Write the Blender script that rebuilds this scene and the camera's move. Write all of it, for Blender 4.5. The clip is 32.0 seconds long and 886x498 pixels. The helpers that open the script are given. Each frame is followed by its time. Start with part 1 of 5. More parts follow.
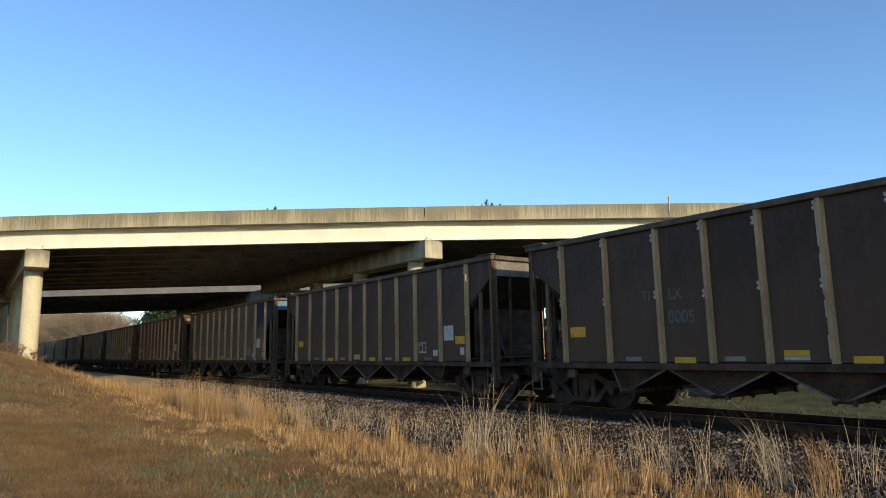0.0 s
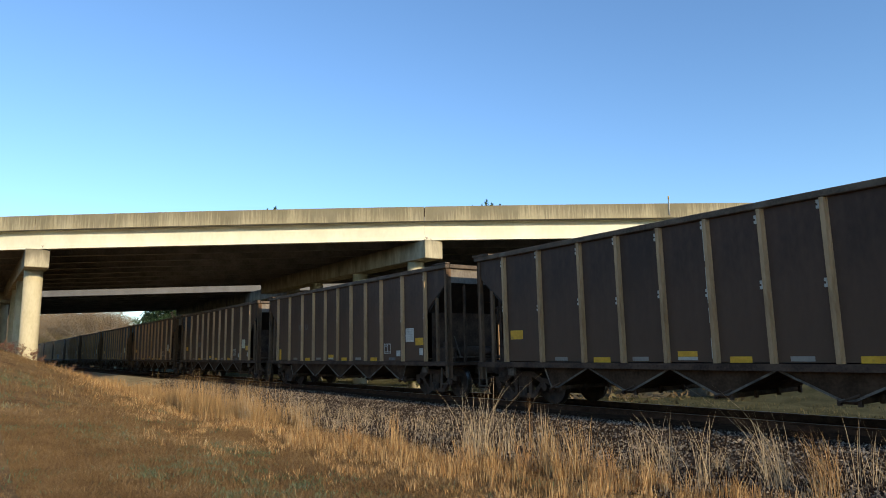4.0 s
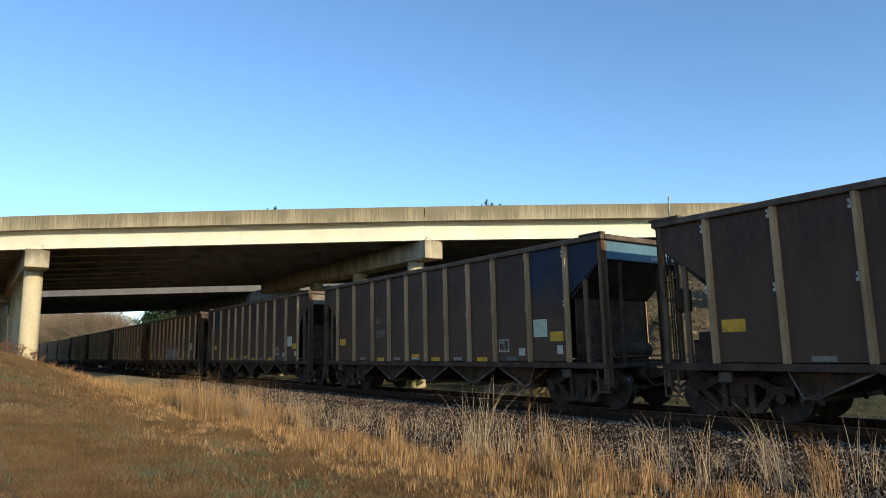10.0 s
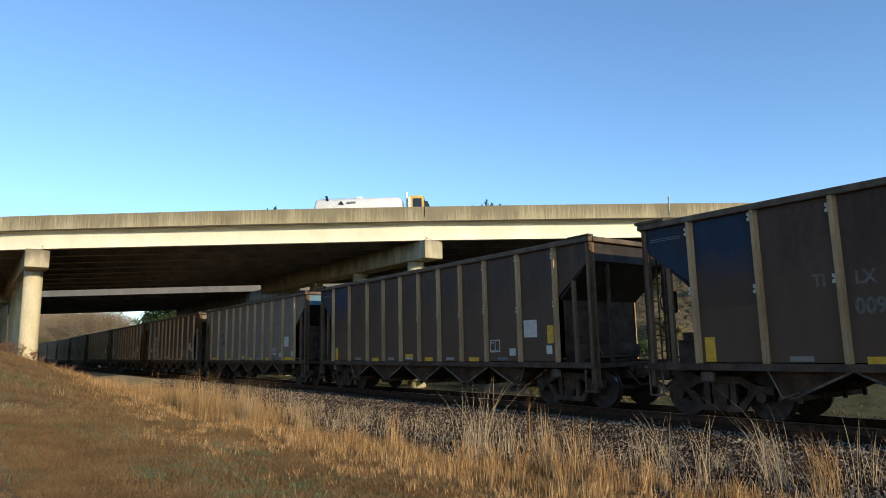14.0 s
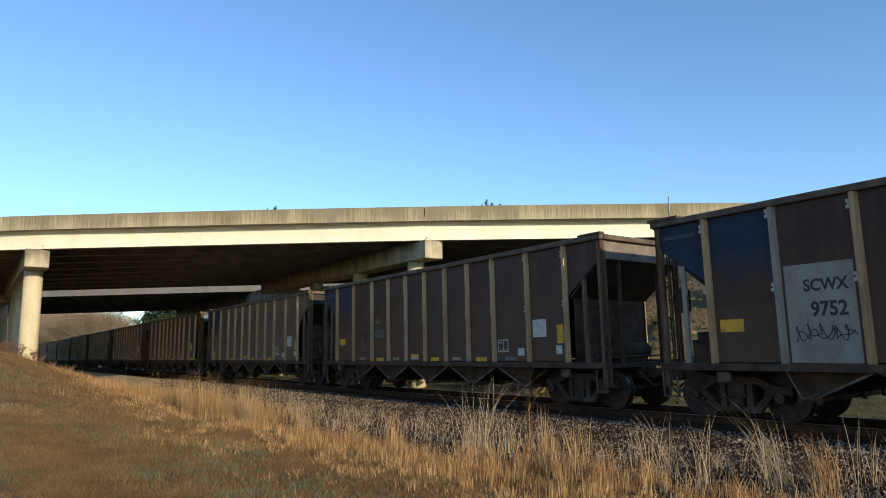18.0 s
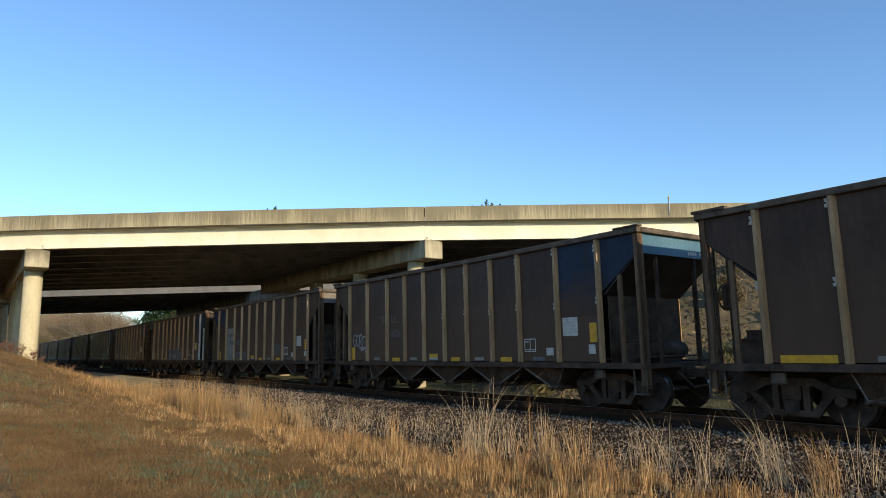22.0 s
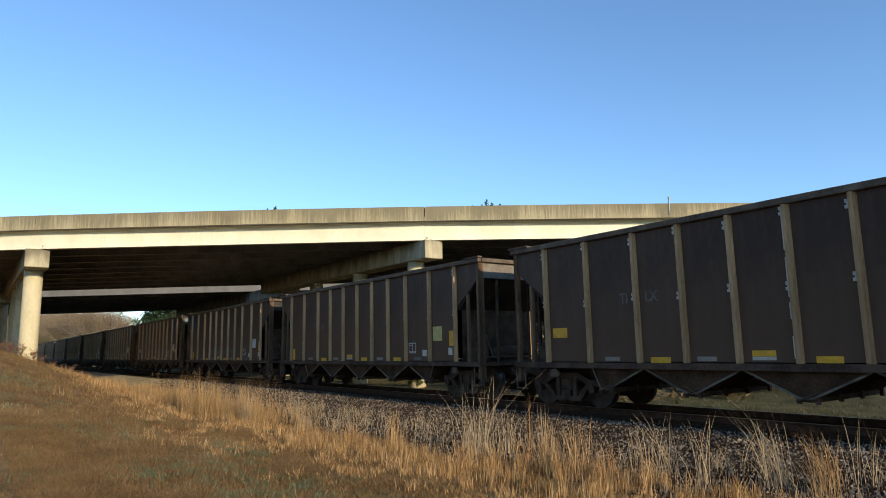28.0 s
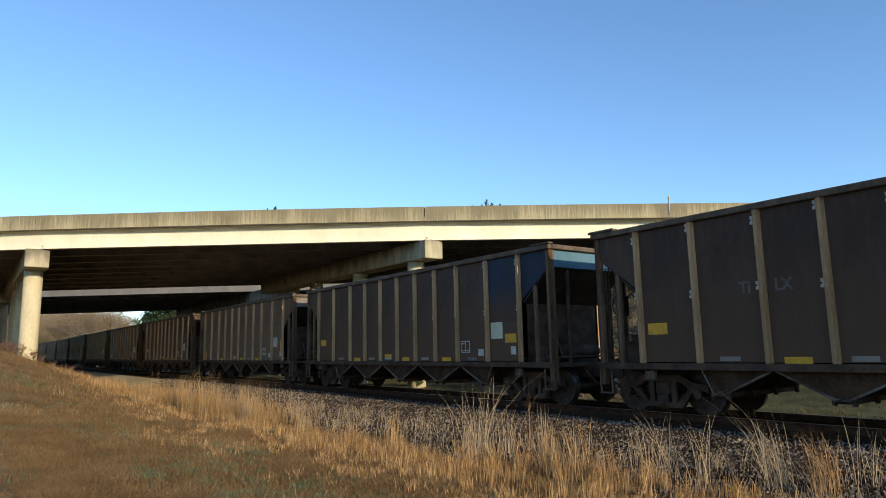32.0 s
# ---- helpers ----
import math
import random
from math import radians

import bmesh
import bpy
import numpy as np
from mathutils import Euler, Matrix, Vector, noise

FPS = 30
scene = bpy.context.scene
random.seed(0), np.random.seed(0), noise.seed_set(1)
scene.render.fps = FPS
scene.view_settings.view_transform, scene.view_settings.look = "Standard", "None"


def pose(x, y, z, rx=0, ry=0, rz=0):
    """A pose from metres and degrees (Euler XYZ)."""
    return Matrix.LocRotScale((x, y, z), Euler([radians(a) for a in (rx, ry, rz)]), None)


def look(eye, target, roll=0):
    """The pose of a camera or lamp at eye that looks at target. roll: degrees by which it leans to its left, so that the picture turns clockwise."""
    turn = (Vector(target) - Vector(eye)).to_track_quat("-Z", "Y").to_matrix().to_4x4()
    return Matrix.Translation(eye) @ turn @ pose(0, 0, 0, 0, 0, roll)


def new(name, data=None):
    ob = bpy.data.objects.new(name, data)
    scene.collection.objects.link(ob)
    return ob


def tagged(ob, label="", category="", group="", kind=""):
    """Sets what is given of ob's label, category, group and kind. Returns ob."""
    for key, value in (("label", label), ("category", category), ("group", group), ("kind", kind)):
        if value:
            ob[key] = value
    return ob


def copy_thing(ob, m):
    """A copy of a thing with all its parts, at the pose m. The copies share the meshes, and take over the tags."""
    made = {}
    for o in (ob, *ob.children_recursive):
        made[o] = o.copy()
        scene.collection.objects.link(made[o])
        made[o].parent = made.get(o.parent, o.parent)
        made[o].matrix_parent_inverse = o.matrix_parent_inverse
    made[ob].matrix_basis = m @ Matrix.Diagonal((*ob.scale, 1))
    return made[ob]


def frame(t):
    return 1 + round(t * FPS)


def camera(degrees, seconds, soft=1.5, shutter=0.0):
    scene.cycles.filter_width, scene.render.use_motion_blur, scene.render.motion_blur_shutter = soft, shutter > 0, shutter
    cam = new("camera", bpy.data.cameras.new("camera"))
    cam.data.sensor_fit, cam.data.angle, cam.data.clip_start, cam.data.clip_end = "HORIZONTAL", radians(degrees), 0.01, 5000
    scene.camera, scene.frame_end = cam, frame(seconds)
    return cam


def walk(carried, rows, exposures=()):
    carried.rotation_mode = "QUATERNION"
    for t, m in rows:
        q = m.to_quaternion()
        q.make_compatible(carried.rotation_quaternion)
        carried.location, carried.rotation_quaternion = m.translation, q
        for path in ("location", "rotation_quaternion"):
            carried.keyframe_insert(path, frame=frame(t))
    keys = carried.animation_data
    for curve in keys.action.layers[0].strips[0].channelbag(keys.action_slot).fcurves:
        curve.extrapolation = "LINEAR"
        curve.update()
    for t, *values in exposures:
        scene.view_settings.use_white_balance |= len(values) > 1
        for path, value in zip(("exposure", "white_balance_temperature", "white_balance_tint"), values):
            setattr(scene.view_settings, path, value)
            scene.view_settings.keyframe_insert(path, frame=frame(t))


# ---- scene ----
# ---- camera ----
EYE = Vector((0.0, -13.44, 1.50))
cam = camera(68.9, 32.0, 0.95)
AIM = EYE + 10 * Vector((-math.cos(radians(36.28)) * math.cos(radians(8.78)),
                         math.sin(radians(36.28)) * math.cos(radians(8.78)), math.sin(radians(8.78))))
STAND = look(EYE, AIM, -1.17)
walk(cam, [(0.0, STAND), (32.0, STAND)], [(0.0, 0.76), (32.0, 0.76)])

# ---- light ----
SUN_ELEVATION, SUN_AZIMUTH = 15.0, 1.5      # azimuth counted from +X towards +Y
world = bpy.data.worlds.new("sky")
scene.world = world
world.use_nodes = True
wn = world.node_tree.nodes
sky = wn.new("ShaderNodeTexSky")
sky.sky_type = "NISHITA"
sky.sun_disc = False
sky.sun_elevation = radians(SUN_ELEVATION)
sky.sun_rotation = radians(90.0 - SUN_AZIMUTH)
sky.air_density, sky.dust_density, sky.ozone_density = 1.0, 0.15, 4.2
wn["Background"].inputs["Strength"].default_value = 0.15
world.node_tree.links.new(sky.outputs[0], wn["Background"].inputs["Color"])
sun_data = bpy.data.lights.new("sun", "SUN")
sun_data.energy, sun_data.angle, sun_data.color = 3.2, radians(0.55), (1.0, 0.84, 0.60)
sun = new("sun", sun_data)
SUN_WAY = Vector((math.cos(radians(SUN_ELEVATION)) * math.cos(radians(SUN_AZIMUTH)),
                  math.cos(radians(SUN_ELEVATION)) * math.sin(radians(SUN_AZIMUTH)), math.sin(radians(SUN_ELEVATION))))
sun.matrix_world = look(SUN_WAY * 60, (0, 0, 0))


# ---- materials ----
def ramp_mat(name, dark, light, scale=4.0, rough=0.8, metal=0.0, bump=0.1, stretch=(1, 1, 1), fine=8.0,
             spot=None, spot_scale=1.5, spot_low=0.55, per_object=0.0, per_island=0.0, spec=0.5):
    """A two-scale procedural surface: broad blend of two colours, fine grain, stains of a third colour, relief."""
    m = bpy.data.materials.new(name)
    m.use_nodes = True
    n, l = m.node_tree.nodes, m.node_tree.links
    bsdf = n["Principled BSDF"]
    bsdf.inputs["Roughness"].default_value = rough
    bsdf.inputs["Metallic"].default_value = metal
    bsdf.inputs["Specular IOR Level"].default_value = spec
    co = n.new("ShaderNodeTexCoord")
    mp = n.new("ShaderNodeMapping")
    mp.inputs["Scale"].default_value = stretch
    l.new(co.outputs["Object"], mp.inputs["Vector"])
    big = n.new("ShaderNodeTexNoise")
    big.inputs["Scale"].default_value = scale
    big.inputs["Detail"].default_value = 6
    l.new(mp.outputs[0], big.inputs["Vector"])
    small = n.new("ShaderNodeTexNoise")
    small.inputs["Scale"].default_value = scale * fine
    small.inputs["Detail"].default_value = 4
    l.new(mp.outputs[0], small.inputs["Vector"])
    add = n.new("ShaderNodeMath")
    add.operation = "MULTIPLY_ADD"
    l.new(small.outputs["Fac"], add.inputs[0])
    add.inputs[1].default_value = 0.45
    shift = n.new("ShaderNodeMath")
    shift.operation = "ADD"
    shift.inputs[1].default_value = -0.22
    l.new(big.outputs["Fac"], shift.inputs[0])
    l.new(shift.outputs[0], add.inputs[2])
    fac = add.outputs[0]
    if per_object or per_island:
        src = n.new("ShaderNodeObjectInfo").outputs["Random"] if per_object else n.new("ShaderNodeNewGeometry").outputs["Random Per Island"]
        var = n.new("ShaderNodeMath")
        var.operation = "MULTIPLY_ADD"
        l.new(src, var.inputs[0])
        var.inputs[1].default_value = per_object or per_island
        sub = n.new("ShaderNodeMath")
        sub.operation = "ADD"
        sub.inputs[1].default_value = -0.5 * (per_object or per_island)
        l.new(fac, sub.inputs[0])
        l.new(sub.outputs[0], var.inputs[2])
        fac = var.outputs[0]
    cr = n.new("ShaderNodeValToRGB")
    cr.color_ramp.elements[0].position, cr.color_ramp.elements[1].position = 0.32, 0.68
    cr.color_ramp.elements[0].color = (*dark, 1)
    cr.color_ramp.elements[1].color = (*light, 1)
    l.new(fac, cr.inputs["Fac"])
    colour = cr.outputs["Color"]
    if spot:
        sp = n.new("ShaderNodeTexNoise")
        sp.inputs["Scale"].default_value = spot_scale
        sp.inputs["Detail"].default_value = 5
        l.new(mp.outputs[0], sp.inputs["Vector"])
        lim = n.new("ShaderNodeMapRange")
        lim.inputs["From Min"].default_value = spot_low
        lim.inputs["From Max"].default_value = spot_low + 0.14
        l.new(sp.outputs["Fac"], lim.inputs["Value"])
        mix = n.new("ShaderNodeMix")
        mix.data_type = "RGBA"
        l.new(lim.outputs[0], mix.inputs["Factor"])
        l.new(colour, mix.inputs["A"])
        mix.inputs["B"].default_value = (*spot, 1)
        colour = mix.outputs["Result"]
    l.new(colour, bsdf.inputs["Base Color"])
    if bump:
        b = n.new("ShaderNodeBump")
        b.inputs["Strength"].default_value = bump
        b.inputs["Distance"].default_value = 0.02
        l.new(small.outputs["Fac"], b.inputs["Height"])
        l.new(b.outputs["Normal"], bsdf.inputs["Normal"])
    return m


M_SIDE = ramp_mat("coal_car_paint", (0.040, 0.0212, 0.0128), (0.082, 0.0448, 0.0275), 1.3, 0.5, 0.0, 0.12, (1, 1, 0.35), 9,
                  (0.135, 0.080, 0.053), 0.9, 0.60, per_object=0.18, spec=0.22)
M_SIDE_BROWN = ramp_mat("dusty_brown_paint", (0.100, 0.057, 0.031), (0.180, 0.110, 0.061), 1.3, 0.52, 0.0, 0.12, (1, 1, 0.35), 9,
                        (0.220, 0.136, 0.076), 0.9, 0.60, per_object=0.12, spec=0.28)
M_SIDE_GREY = ramp_mat("weathered_grey_paint", (0.130, 0.098, 0.066), (0.215, 0.168, 0.117), 1.2, 0.65, 0.0, 0.1, (1, 1, 0.3), 9,
                       (0.12, 0.095, 0.068), 0.9, 0.60, per_object=0.08)
M_BLUE = ramp_mat("faded_blue_paint", (0.009, 0.017, 0.034), (0.017, 0.030, 0.056), 1.5, 0.5, 0.0, 0.1, (1, 1, 0.4), 9,
                  (0.022, 0.017, 0.014), 1.1, 0.60, per_object=0.1, spec=0.2)


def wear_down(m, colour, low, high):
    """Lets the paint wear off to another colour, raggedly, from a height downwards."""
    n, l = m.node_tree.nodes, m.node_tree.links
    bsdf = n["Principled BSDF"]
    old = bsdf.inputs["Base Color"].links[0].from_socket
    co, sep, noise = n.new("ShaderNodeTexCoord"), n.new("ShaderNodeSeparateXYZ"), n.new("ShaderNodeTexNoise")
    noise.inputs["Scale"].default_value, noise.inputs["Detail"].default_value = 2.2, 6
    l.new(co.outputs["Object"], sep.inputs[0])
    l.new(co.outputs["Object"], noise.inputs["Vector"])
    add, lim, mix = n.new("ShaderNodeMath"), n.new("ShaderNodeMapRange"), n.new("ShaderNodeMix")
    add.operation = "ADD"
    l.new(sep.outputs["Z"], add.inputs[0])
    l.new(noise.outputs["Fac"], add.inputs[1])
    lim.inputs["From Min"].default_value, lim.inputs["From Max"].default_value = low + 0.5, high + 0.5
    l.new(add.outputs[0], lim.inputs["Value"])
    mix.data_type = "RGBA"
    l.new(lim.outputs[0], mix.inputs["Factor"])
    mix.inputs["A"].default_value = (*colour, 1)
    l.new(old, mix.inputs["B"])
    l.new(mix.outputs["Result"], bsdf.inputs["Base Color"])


def rain_streaks(m, colour, top, reach, crowd, amount):
    """Dark runs of dirt that start at a sharp upper edge and hang down to uneven lengths."""
    n, l = m.node_tree.nodes, m.node_tree.links
    bsdf = n["Principled BSDF"]
    old = bsdf.inputs["Base Color"].links[0].from_socket
    co, sep, mp = n.new("ShaderNodeTexCoord"), n.new("ShaderNodeSeparateXYZ"), n.new("ShaderNodeMapping")
    l.new(co.outputs["Object"], sep.inputs[0])
    l.new(co.outputs["Object"], mp.inputs["Vector"])
    mp.inputs["Scale"].default_value = (1, 1, 0.04)
    runs, mass = n.new("ShaderNodeTexNoise"), n.new("ShaderNodeTexNoise")
    runs.inputs["Scale"].default_value, runs.inputs["Detail"].default_value = crowd, 5
    mass.inputs["Scale"].default_value, mass.inputs["Detail"].default_value = crowd * 0.07, 3
    l.new(mp.outputs[0], runs.inputs["Vector"])
    l.new(mp.outputs[0], mass.inputs["Vector"])
    drop, hang, both, lim, gain, mix = (n.new(k) for k in ("ShaderNodeMath", "ShaderNodeMath", "ShaderNodeMath", "ShaderNodeMapRange", "ShaderNodeMath", "ShaderNodeMix"))
    drop.operation = "SUBTRACT"
    drop.inputs[0].default_value = top
    l.new(sep.outputs["Z"], drop.inputs[1])
    hang.operation = "DIVIDE"
    hang.inputs[1].default_value = reach
    l.new(drop.outputs[0], hang.inputs[0])
    both.operation = "ADD"
    l.new(runs.outputs["Fac"], both.inputs[0])
    l.new(mass.outputs["Fac"], both.inputs[1])
    less = n.new("ShaderNodeMath")
    less.operation = "SUBTRACT"
    l.new(both.outputs[0], less.inputs[0])
    l.new(hang.outputs[0], less.inputs[1])
    lim.inputs["From Min"].default_value, lim.inputs["From Max"].default_value = 0.60, 0.92
    l.new(less.outputs[0], lim.inputs["Value"])
    gain.operation = "MULTIPLY"
    gain.inputs[1].default_value = amount
    l.new(lim.outputs[0], gain.inputs[0])
    mix.data_type = "RGBA"
    l.new(gain.outputs[0], mix.inputs["Factor"])
    l.new(old, mix.inputs["A"])
    mix.inputs["B"].default_value = (*colour, 1)
    l.new(mix.outputs["Result"], bsdf.inputs["Base Color"])


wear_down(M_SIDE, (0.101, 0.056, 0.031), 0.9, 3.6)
M_BLUE_DUSTY = M_BLUE.copy()
M_BLUE_SHEET = M_BLUE.copy()
wear_down(M_BLUE, (0.069, 0.0378, 0.0222), 2.5, 3.3)
wear_down(M_BLUE_DUSTY, (0.122, 0.075, 0.045), 2.6, 3.0)
M_BLUE_END = ramp_mat("sky_blue_end_paint", (0.045, 0.11, 0.15), (0.08, 0.17, 0.22), 2.0, 0.55, 0.0, 0.08, (1, 1, 0.5), 8,
                      (0.06, 0.06, 0.06), 1.4, 0.6)
M_RIB = ramp_mat("dusty_rib_paint", (0.285, 0.170, 0.078), (0.455, 0.290, 0.148), 2.2, 0.62, 0.0, 0.12, (1, 1, 0.3), 8,
                 (0.07, 0.05, 0.034), 1.6, 0.60, per_object=0.2, spec=0.35)
M_FRAME = ramp_mat("grimy_black_steel", (0.040, 0.024, 0.0155), (0.100, 0.062, 0.040), 2.5, 0.75, 0.0, 0.2, (1, 1, 1), 8,
                   (0.05, 0.034, 0.024), 1.7, 0.6, spec=0.18)
M_CHORD = ramp_mat("worn_chord_steel", (0.060, 0.043, 0.030), (0.150, 0.108, 0.072), 2.5, 0.7, 0.1, 0.2, (1, 1, 1), 8,
                   (0.19, 0.155, 0.11), 1.7, 0.62, spec=0.25)
M_POST = ramp_mat("dusty_brown_post_paint", (0.085, 0.051, 0.029), (0.175, 0.108, 0.062), 2.5, 0.8, 0.0, 0.15, (1, 1, 0.3), 8,
                  (0.05, 0.034, 0.024), 1.6, 0.6, spec=0.2)
M_HOPPER = ramp_mat("scuffed_hopper_steel", (0.036, 0.0205, 0.0115), (0.084, 0.049, 0.028), 2.2, 0.85, 0.0, 0.2, (1, 1, 1), 8,
                    (0.125, 0.088, 0.058), 1.5, 0.64, spec=0.1)
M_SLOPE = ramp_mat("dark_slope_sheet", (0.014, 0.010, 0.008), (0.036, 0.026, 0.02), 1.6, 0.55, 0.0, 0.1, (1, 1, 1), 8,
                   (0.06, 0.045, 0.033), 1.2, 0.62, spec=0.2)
M_WHEEL = ramp_mat("rusty_wheel_steel", (0.03, 0.02, 0.014), (0.085, 0.055, 0.036), 6, 0.65, 0.5, 0.15)
M_TREAD = ramp_mat("polished_tread", (0.11, 0.095, 0.08), (0.20, 0.18, 0.16), 6, 0.4, 1.0, 0.05)
M_YELLOW = ramp_mat("yellow_reflector", (0.54, 0.265, 0.008), (0.72, 0.375, 0.014), 7, 0.45, 0.0, 0.04, (1, 1, 1), 6, (0.2, 0.14, 0.04), 5, 0.66)
M_WHITE = ramp_mat("white_stencil_plate", (0.42, 0.39, 0.325), (0.60, 0.56, 0.47), 6, 0.6, 0.0, 0.03, (1, 1, 1), 6, (0.25, 0.23, 0.2), 4, 0.66)
M_PLACARD = ramp_mat("pale_green_placard", (0.48, 0.49, 0.33), (0.62, 0.62, 0.44), 6, 0.6, 0.0, 0.03, (1, 1, 1), 6, (0.35, 0.35, 0.27), 4, 0.66)
M_BLACK = ramp_mat("black_stencil", (0.012, 0.012, 0.012), (0.03, 0.03, 0.03), 6, 0.6, 0.0, 0.03)
M_PAINT = ramp_mat("spray_paint", (0.15, 0.145, 0.135), (0.36, 0.345, 0.315), 3.0, 0.6, 0.0, 0.03, (1, 1, 1), 6, (0.06, 0.055, 0.05), 2.6, 0.60)
M_PAINT_BLUE = ramp_mat("blue_spray_paint", (0.07, 0.095, 0.11), (0.14, 0.175, 0.19), 4, 0.55, 0.0, 0.03)
M_CHAIN = ramp_mat("pale_bracket_paint", (0.33, 0.295, 0.235), (0.51, 0.465, 0.38), 6, 0.6, 0.0, 0.05)
M_PARAPET = ramp_mat("stained_parapet_concrete", (0.265, 0.225, 0.132), (0.39, 0.338, 0.21), 0.9, 0.9, 0, 0.3, (1.0, 1.0, 0.4), 11,
                     (0.37, 0.325, 0.215), 0.45, 0.62)
M_CONCRETE = ramp_mat("pale_concrete", (0.39, 0.325, 0.19), (0.54, 0.465, 0.295), 1.1, 0.9, 0, 0.15, (1, 1, 0.45), 9,
                      (0.27, 0.22, 0.13), 0.8, 0.63)
M_CAP = ramp_mat("weathered_cap_concrete", (0.25, 0.215, 0.14), (0.44, 0.385, 0.26), 1.3, 0.9, 0, 0.2, (1.6, 1.6, 0.3), 7,
                 (0.17, 0.145, 0.095), 0.9, 0.60)
rain_streaks(M_PARAPET, (0.105, 0.090, 0.056), 9.20, 2.6, 13.0, 0.62)
rain_streaks(M_CAP, (0.085, 0.07, 0.045), 7.385, 1.6, 1.3, 0.7)
M_GIRDER = ramp_mat("cream_girder_paint", (0.64, 0.605, 0.45), (0.74, 0.70, 0.54), 0.7, 0.6, 0, 0.05, (1, 1, 0.5), 9)
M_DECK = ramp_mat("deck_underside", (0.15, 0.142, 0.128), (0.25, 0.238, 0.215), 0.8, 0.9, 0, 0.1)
# near girder of the second bridge, a darker grey than the first's cream
M_DECK_EDGE = ramp_mat("second_girder_grey", (0.13, 0.13, 0.13), (0.18, 0.18, 0.178), 0.8, 0.8, 0, 0.05, (1, 1, 0.5), 9)
M_ASPHALT = ramp_mat("road_asphalt", (0.04, 0.04, 0.04), (0.07, 0.07, 0.068), 2, 0.9, 0, 0.2)
M_BALLAST = ramp_mat("ballast_gravel", (0.032, 0.0205, 0.0125), (0.110, 0.074, 0.048), 9, 0.95, 0, 0.9, (1, 1, 1), 3, spec=0.04)
M_STONE = ramp_mat("ballast_stone", (0.030, 0.0200, 0.0135), (0.33, 0.268, 0.20), 3, 0.9, 0, 0.2, per_island=0.8, spec=0.06)
for node in M_STONE.node_tree.nodes:
    if node.type == "VALTORGB":
        # mostly dark stones, few pale ones
        node.color_ramp.elements[0].position, node.color_ramp.elements[1].position = 0.46, 1.0
# ballast with the train's shade put into its colour
M_SHADED_BED = ramp_mat("shaded_ballast", (0.032, 0.0175, 0.0092), (0.078, 0.045, 0.026), 9, 0.95, 0, 0.9, (1, 1, 1), 3, spec=0.03)
M_TIE = ramp_mat("tarred_tie_wood", (0.045, 0.028, 0.017), (0.105, 0.068, 0.043), 4, 0.9, 0, 0.3, (0.3, 3, 3), spec=0.05)
M_RAIL = ramp_mat("rusty_rail", (0.036, 0.018, 0.010), (0.085, 0.043, 0.024), 5, 0.85, 0.0, 0.15, spec=0.1)
M_RAILTOP = ramp_mat("polished_rail_head", (0.16, 0.14, 0.12), (0.28, 0.25, 0.22), 3, 0.38, 1.0, 0.03)


# ---- building helpers ----
def mesh_of(name, bm, material, smooth=False):
    me = bpy.data.meshes.new(name)
    bmesh.ops.recalc_face_normals(bm, faces=bm.faces)
    bm.to_mesh(me)
    bm.free()
    me.materials.append(material)
    if smooth:
        for f in me.polygons:
            f.use_smooth = True
    return me


def part(name, bm, material, parent=None, label="", smooth=False):
    me = bm if isinstance(bm, bpy.types.Mesh) else mesh_of(name, bm, material, smooth)
    ob = new(name, me)
    ob.parent = parent
    return tagged(ob, label)


def place(ob, x=0.0, y=0.0, z=0.0, rx=0.0, ry=0.0, rz=0.0):
    ob.matrix_basis = pose(x, y, z, rx, ry, rz)
    return ob


def thing(name, label, category, group="", kind="", m=None):
    ob = tagged(new(name), label, category, group, kind)
    ob.empty_display_size = 0.2
    if m is not None:
        ob.matrix_basis = m
    return ob


def add_box(bm, x0, x1, y0, y1, z0, z1, bevel=0.0):
    r = bmesh.ops.create_cube(bm, size=1.0)
    for v in r["verts"]:
        v.co = ((x0 + x1) / 2 + v.co.x * (x1 - x0), (y0 + y1) / 2 + v.co.y * (y1 - y0), (z0 + z1) / 2 + v.co.z * (z1 - z0))
    if bevel:
        edges = {e for v in r["verts"] for e in v.link_edges}
        bmesh.ops.bevel(bm, geom=list(edges), offset=bevel, segments=1, affect="EDGES")
    return bm


def box(x0, x1, y0, y1, z0, z1, bevel=0.0):
    return add_box(bmesh.new(), x0, x1, y0, y1, z0, z1, bevel)


def add_prism(bm, poly, a0, a1, axis="y"):
    """A polygon in (x, z) drawn out along y from a0 to a1, or in (y, z) drawn out along x, or in (x, y) along z."""
    def p(u, v, a):
        return {"y": (u, a, v), "x": (a, u, v), "z": (u, v, a)}[axis]
    lo = [bm.verts.new(p(u, v, a0)) for u, v in poly]
    hi = [bm.verts.new(p(u, v, a1)) for u, v in poly]
    bm.faces.new(lo)
    bm.faces.new(hi[::-1])
    for i in range(len(poly)):
        j = (i + 1) % len(poly)
        bm.faces.new((lo[i], hi[i], hi[j], lo[j]))
    return bm


def prism(poly, a0, a1, axis="y"):
    return add_prism(bmesh.new(), poly, a0, a1, axis)


def add_tube(bm, a, b, r, sides=8, r2=None):
    a, b = Vector(a), Vector(b)
    m = Matrix.Translation((a + b) / 2) @ (b - a).to_track_quat("Z", "Y").to_matrix().to_4x4()
    bmesh.ops.create_cone(bm, cap_ends=True, segments=sides, radius1=r, radius2=r if r2 is None else r2, depth=(b - a).length, matrix=m)
    return bm


def tube(a, b, r, sides=8, r2=None):
    return add_tube(bmesh.new(), a, b, r, sides, r2)


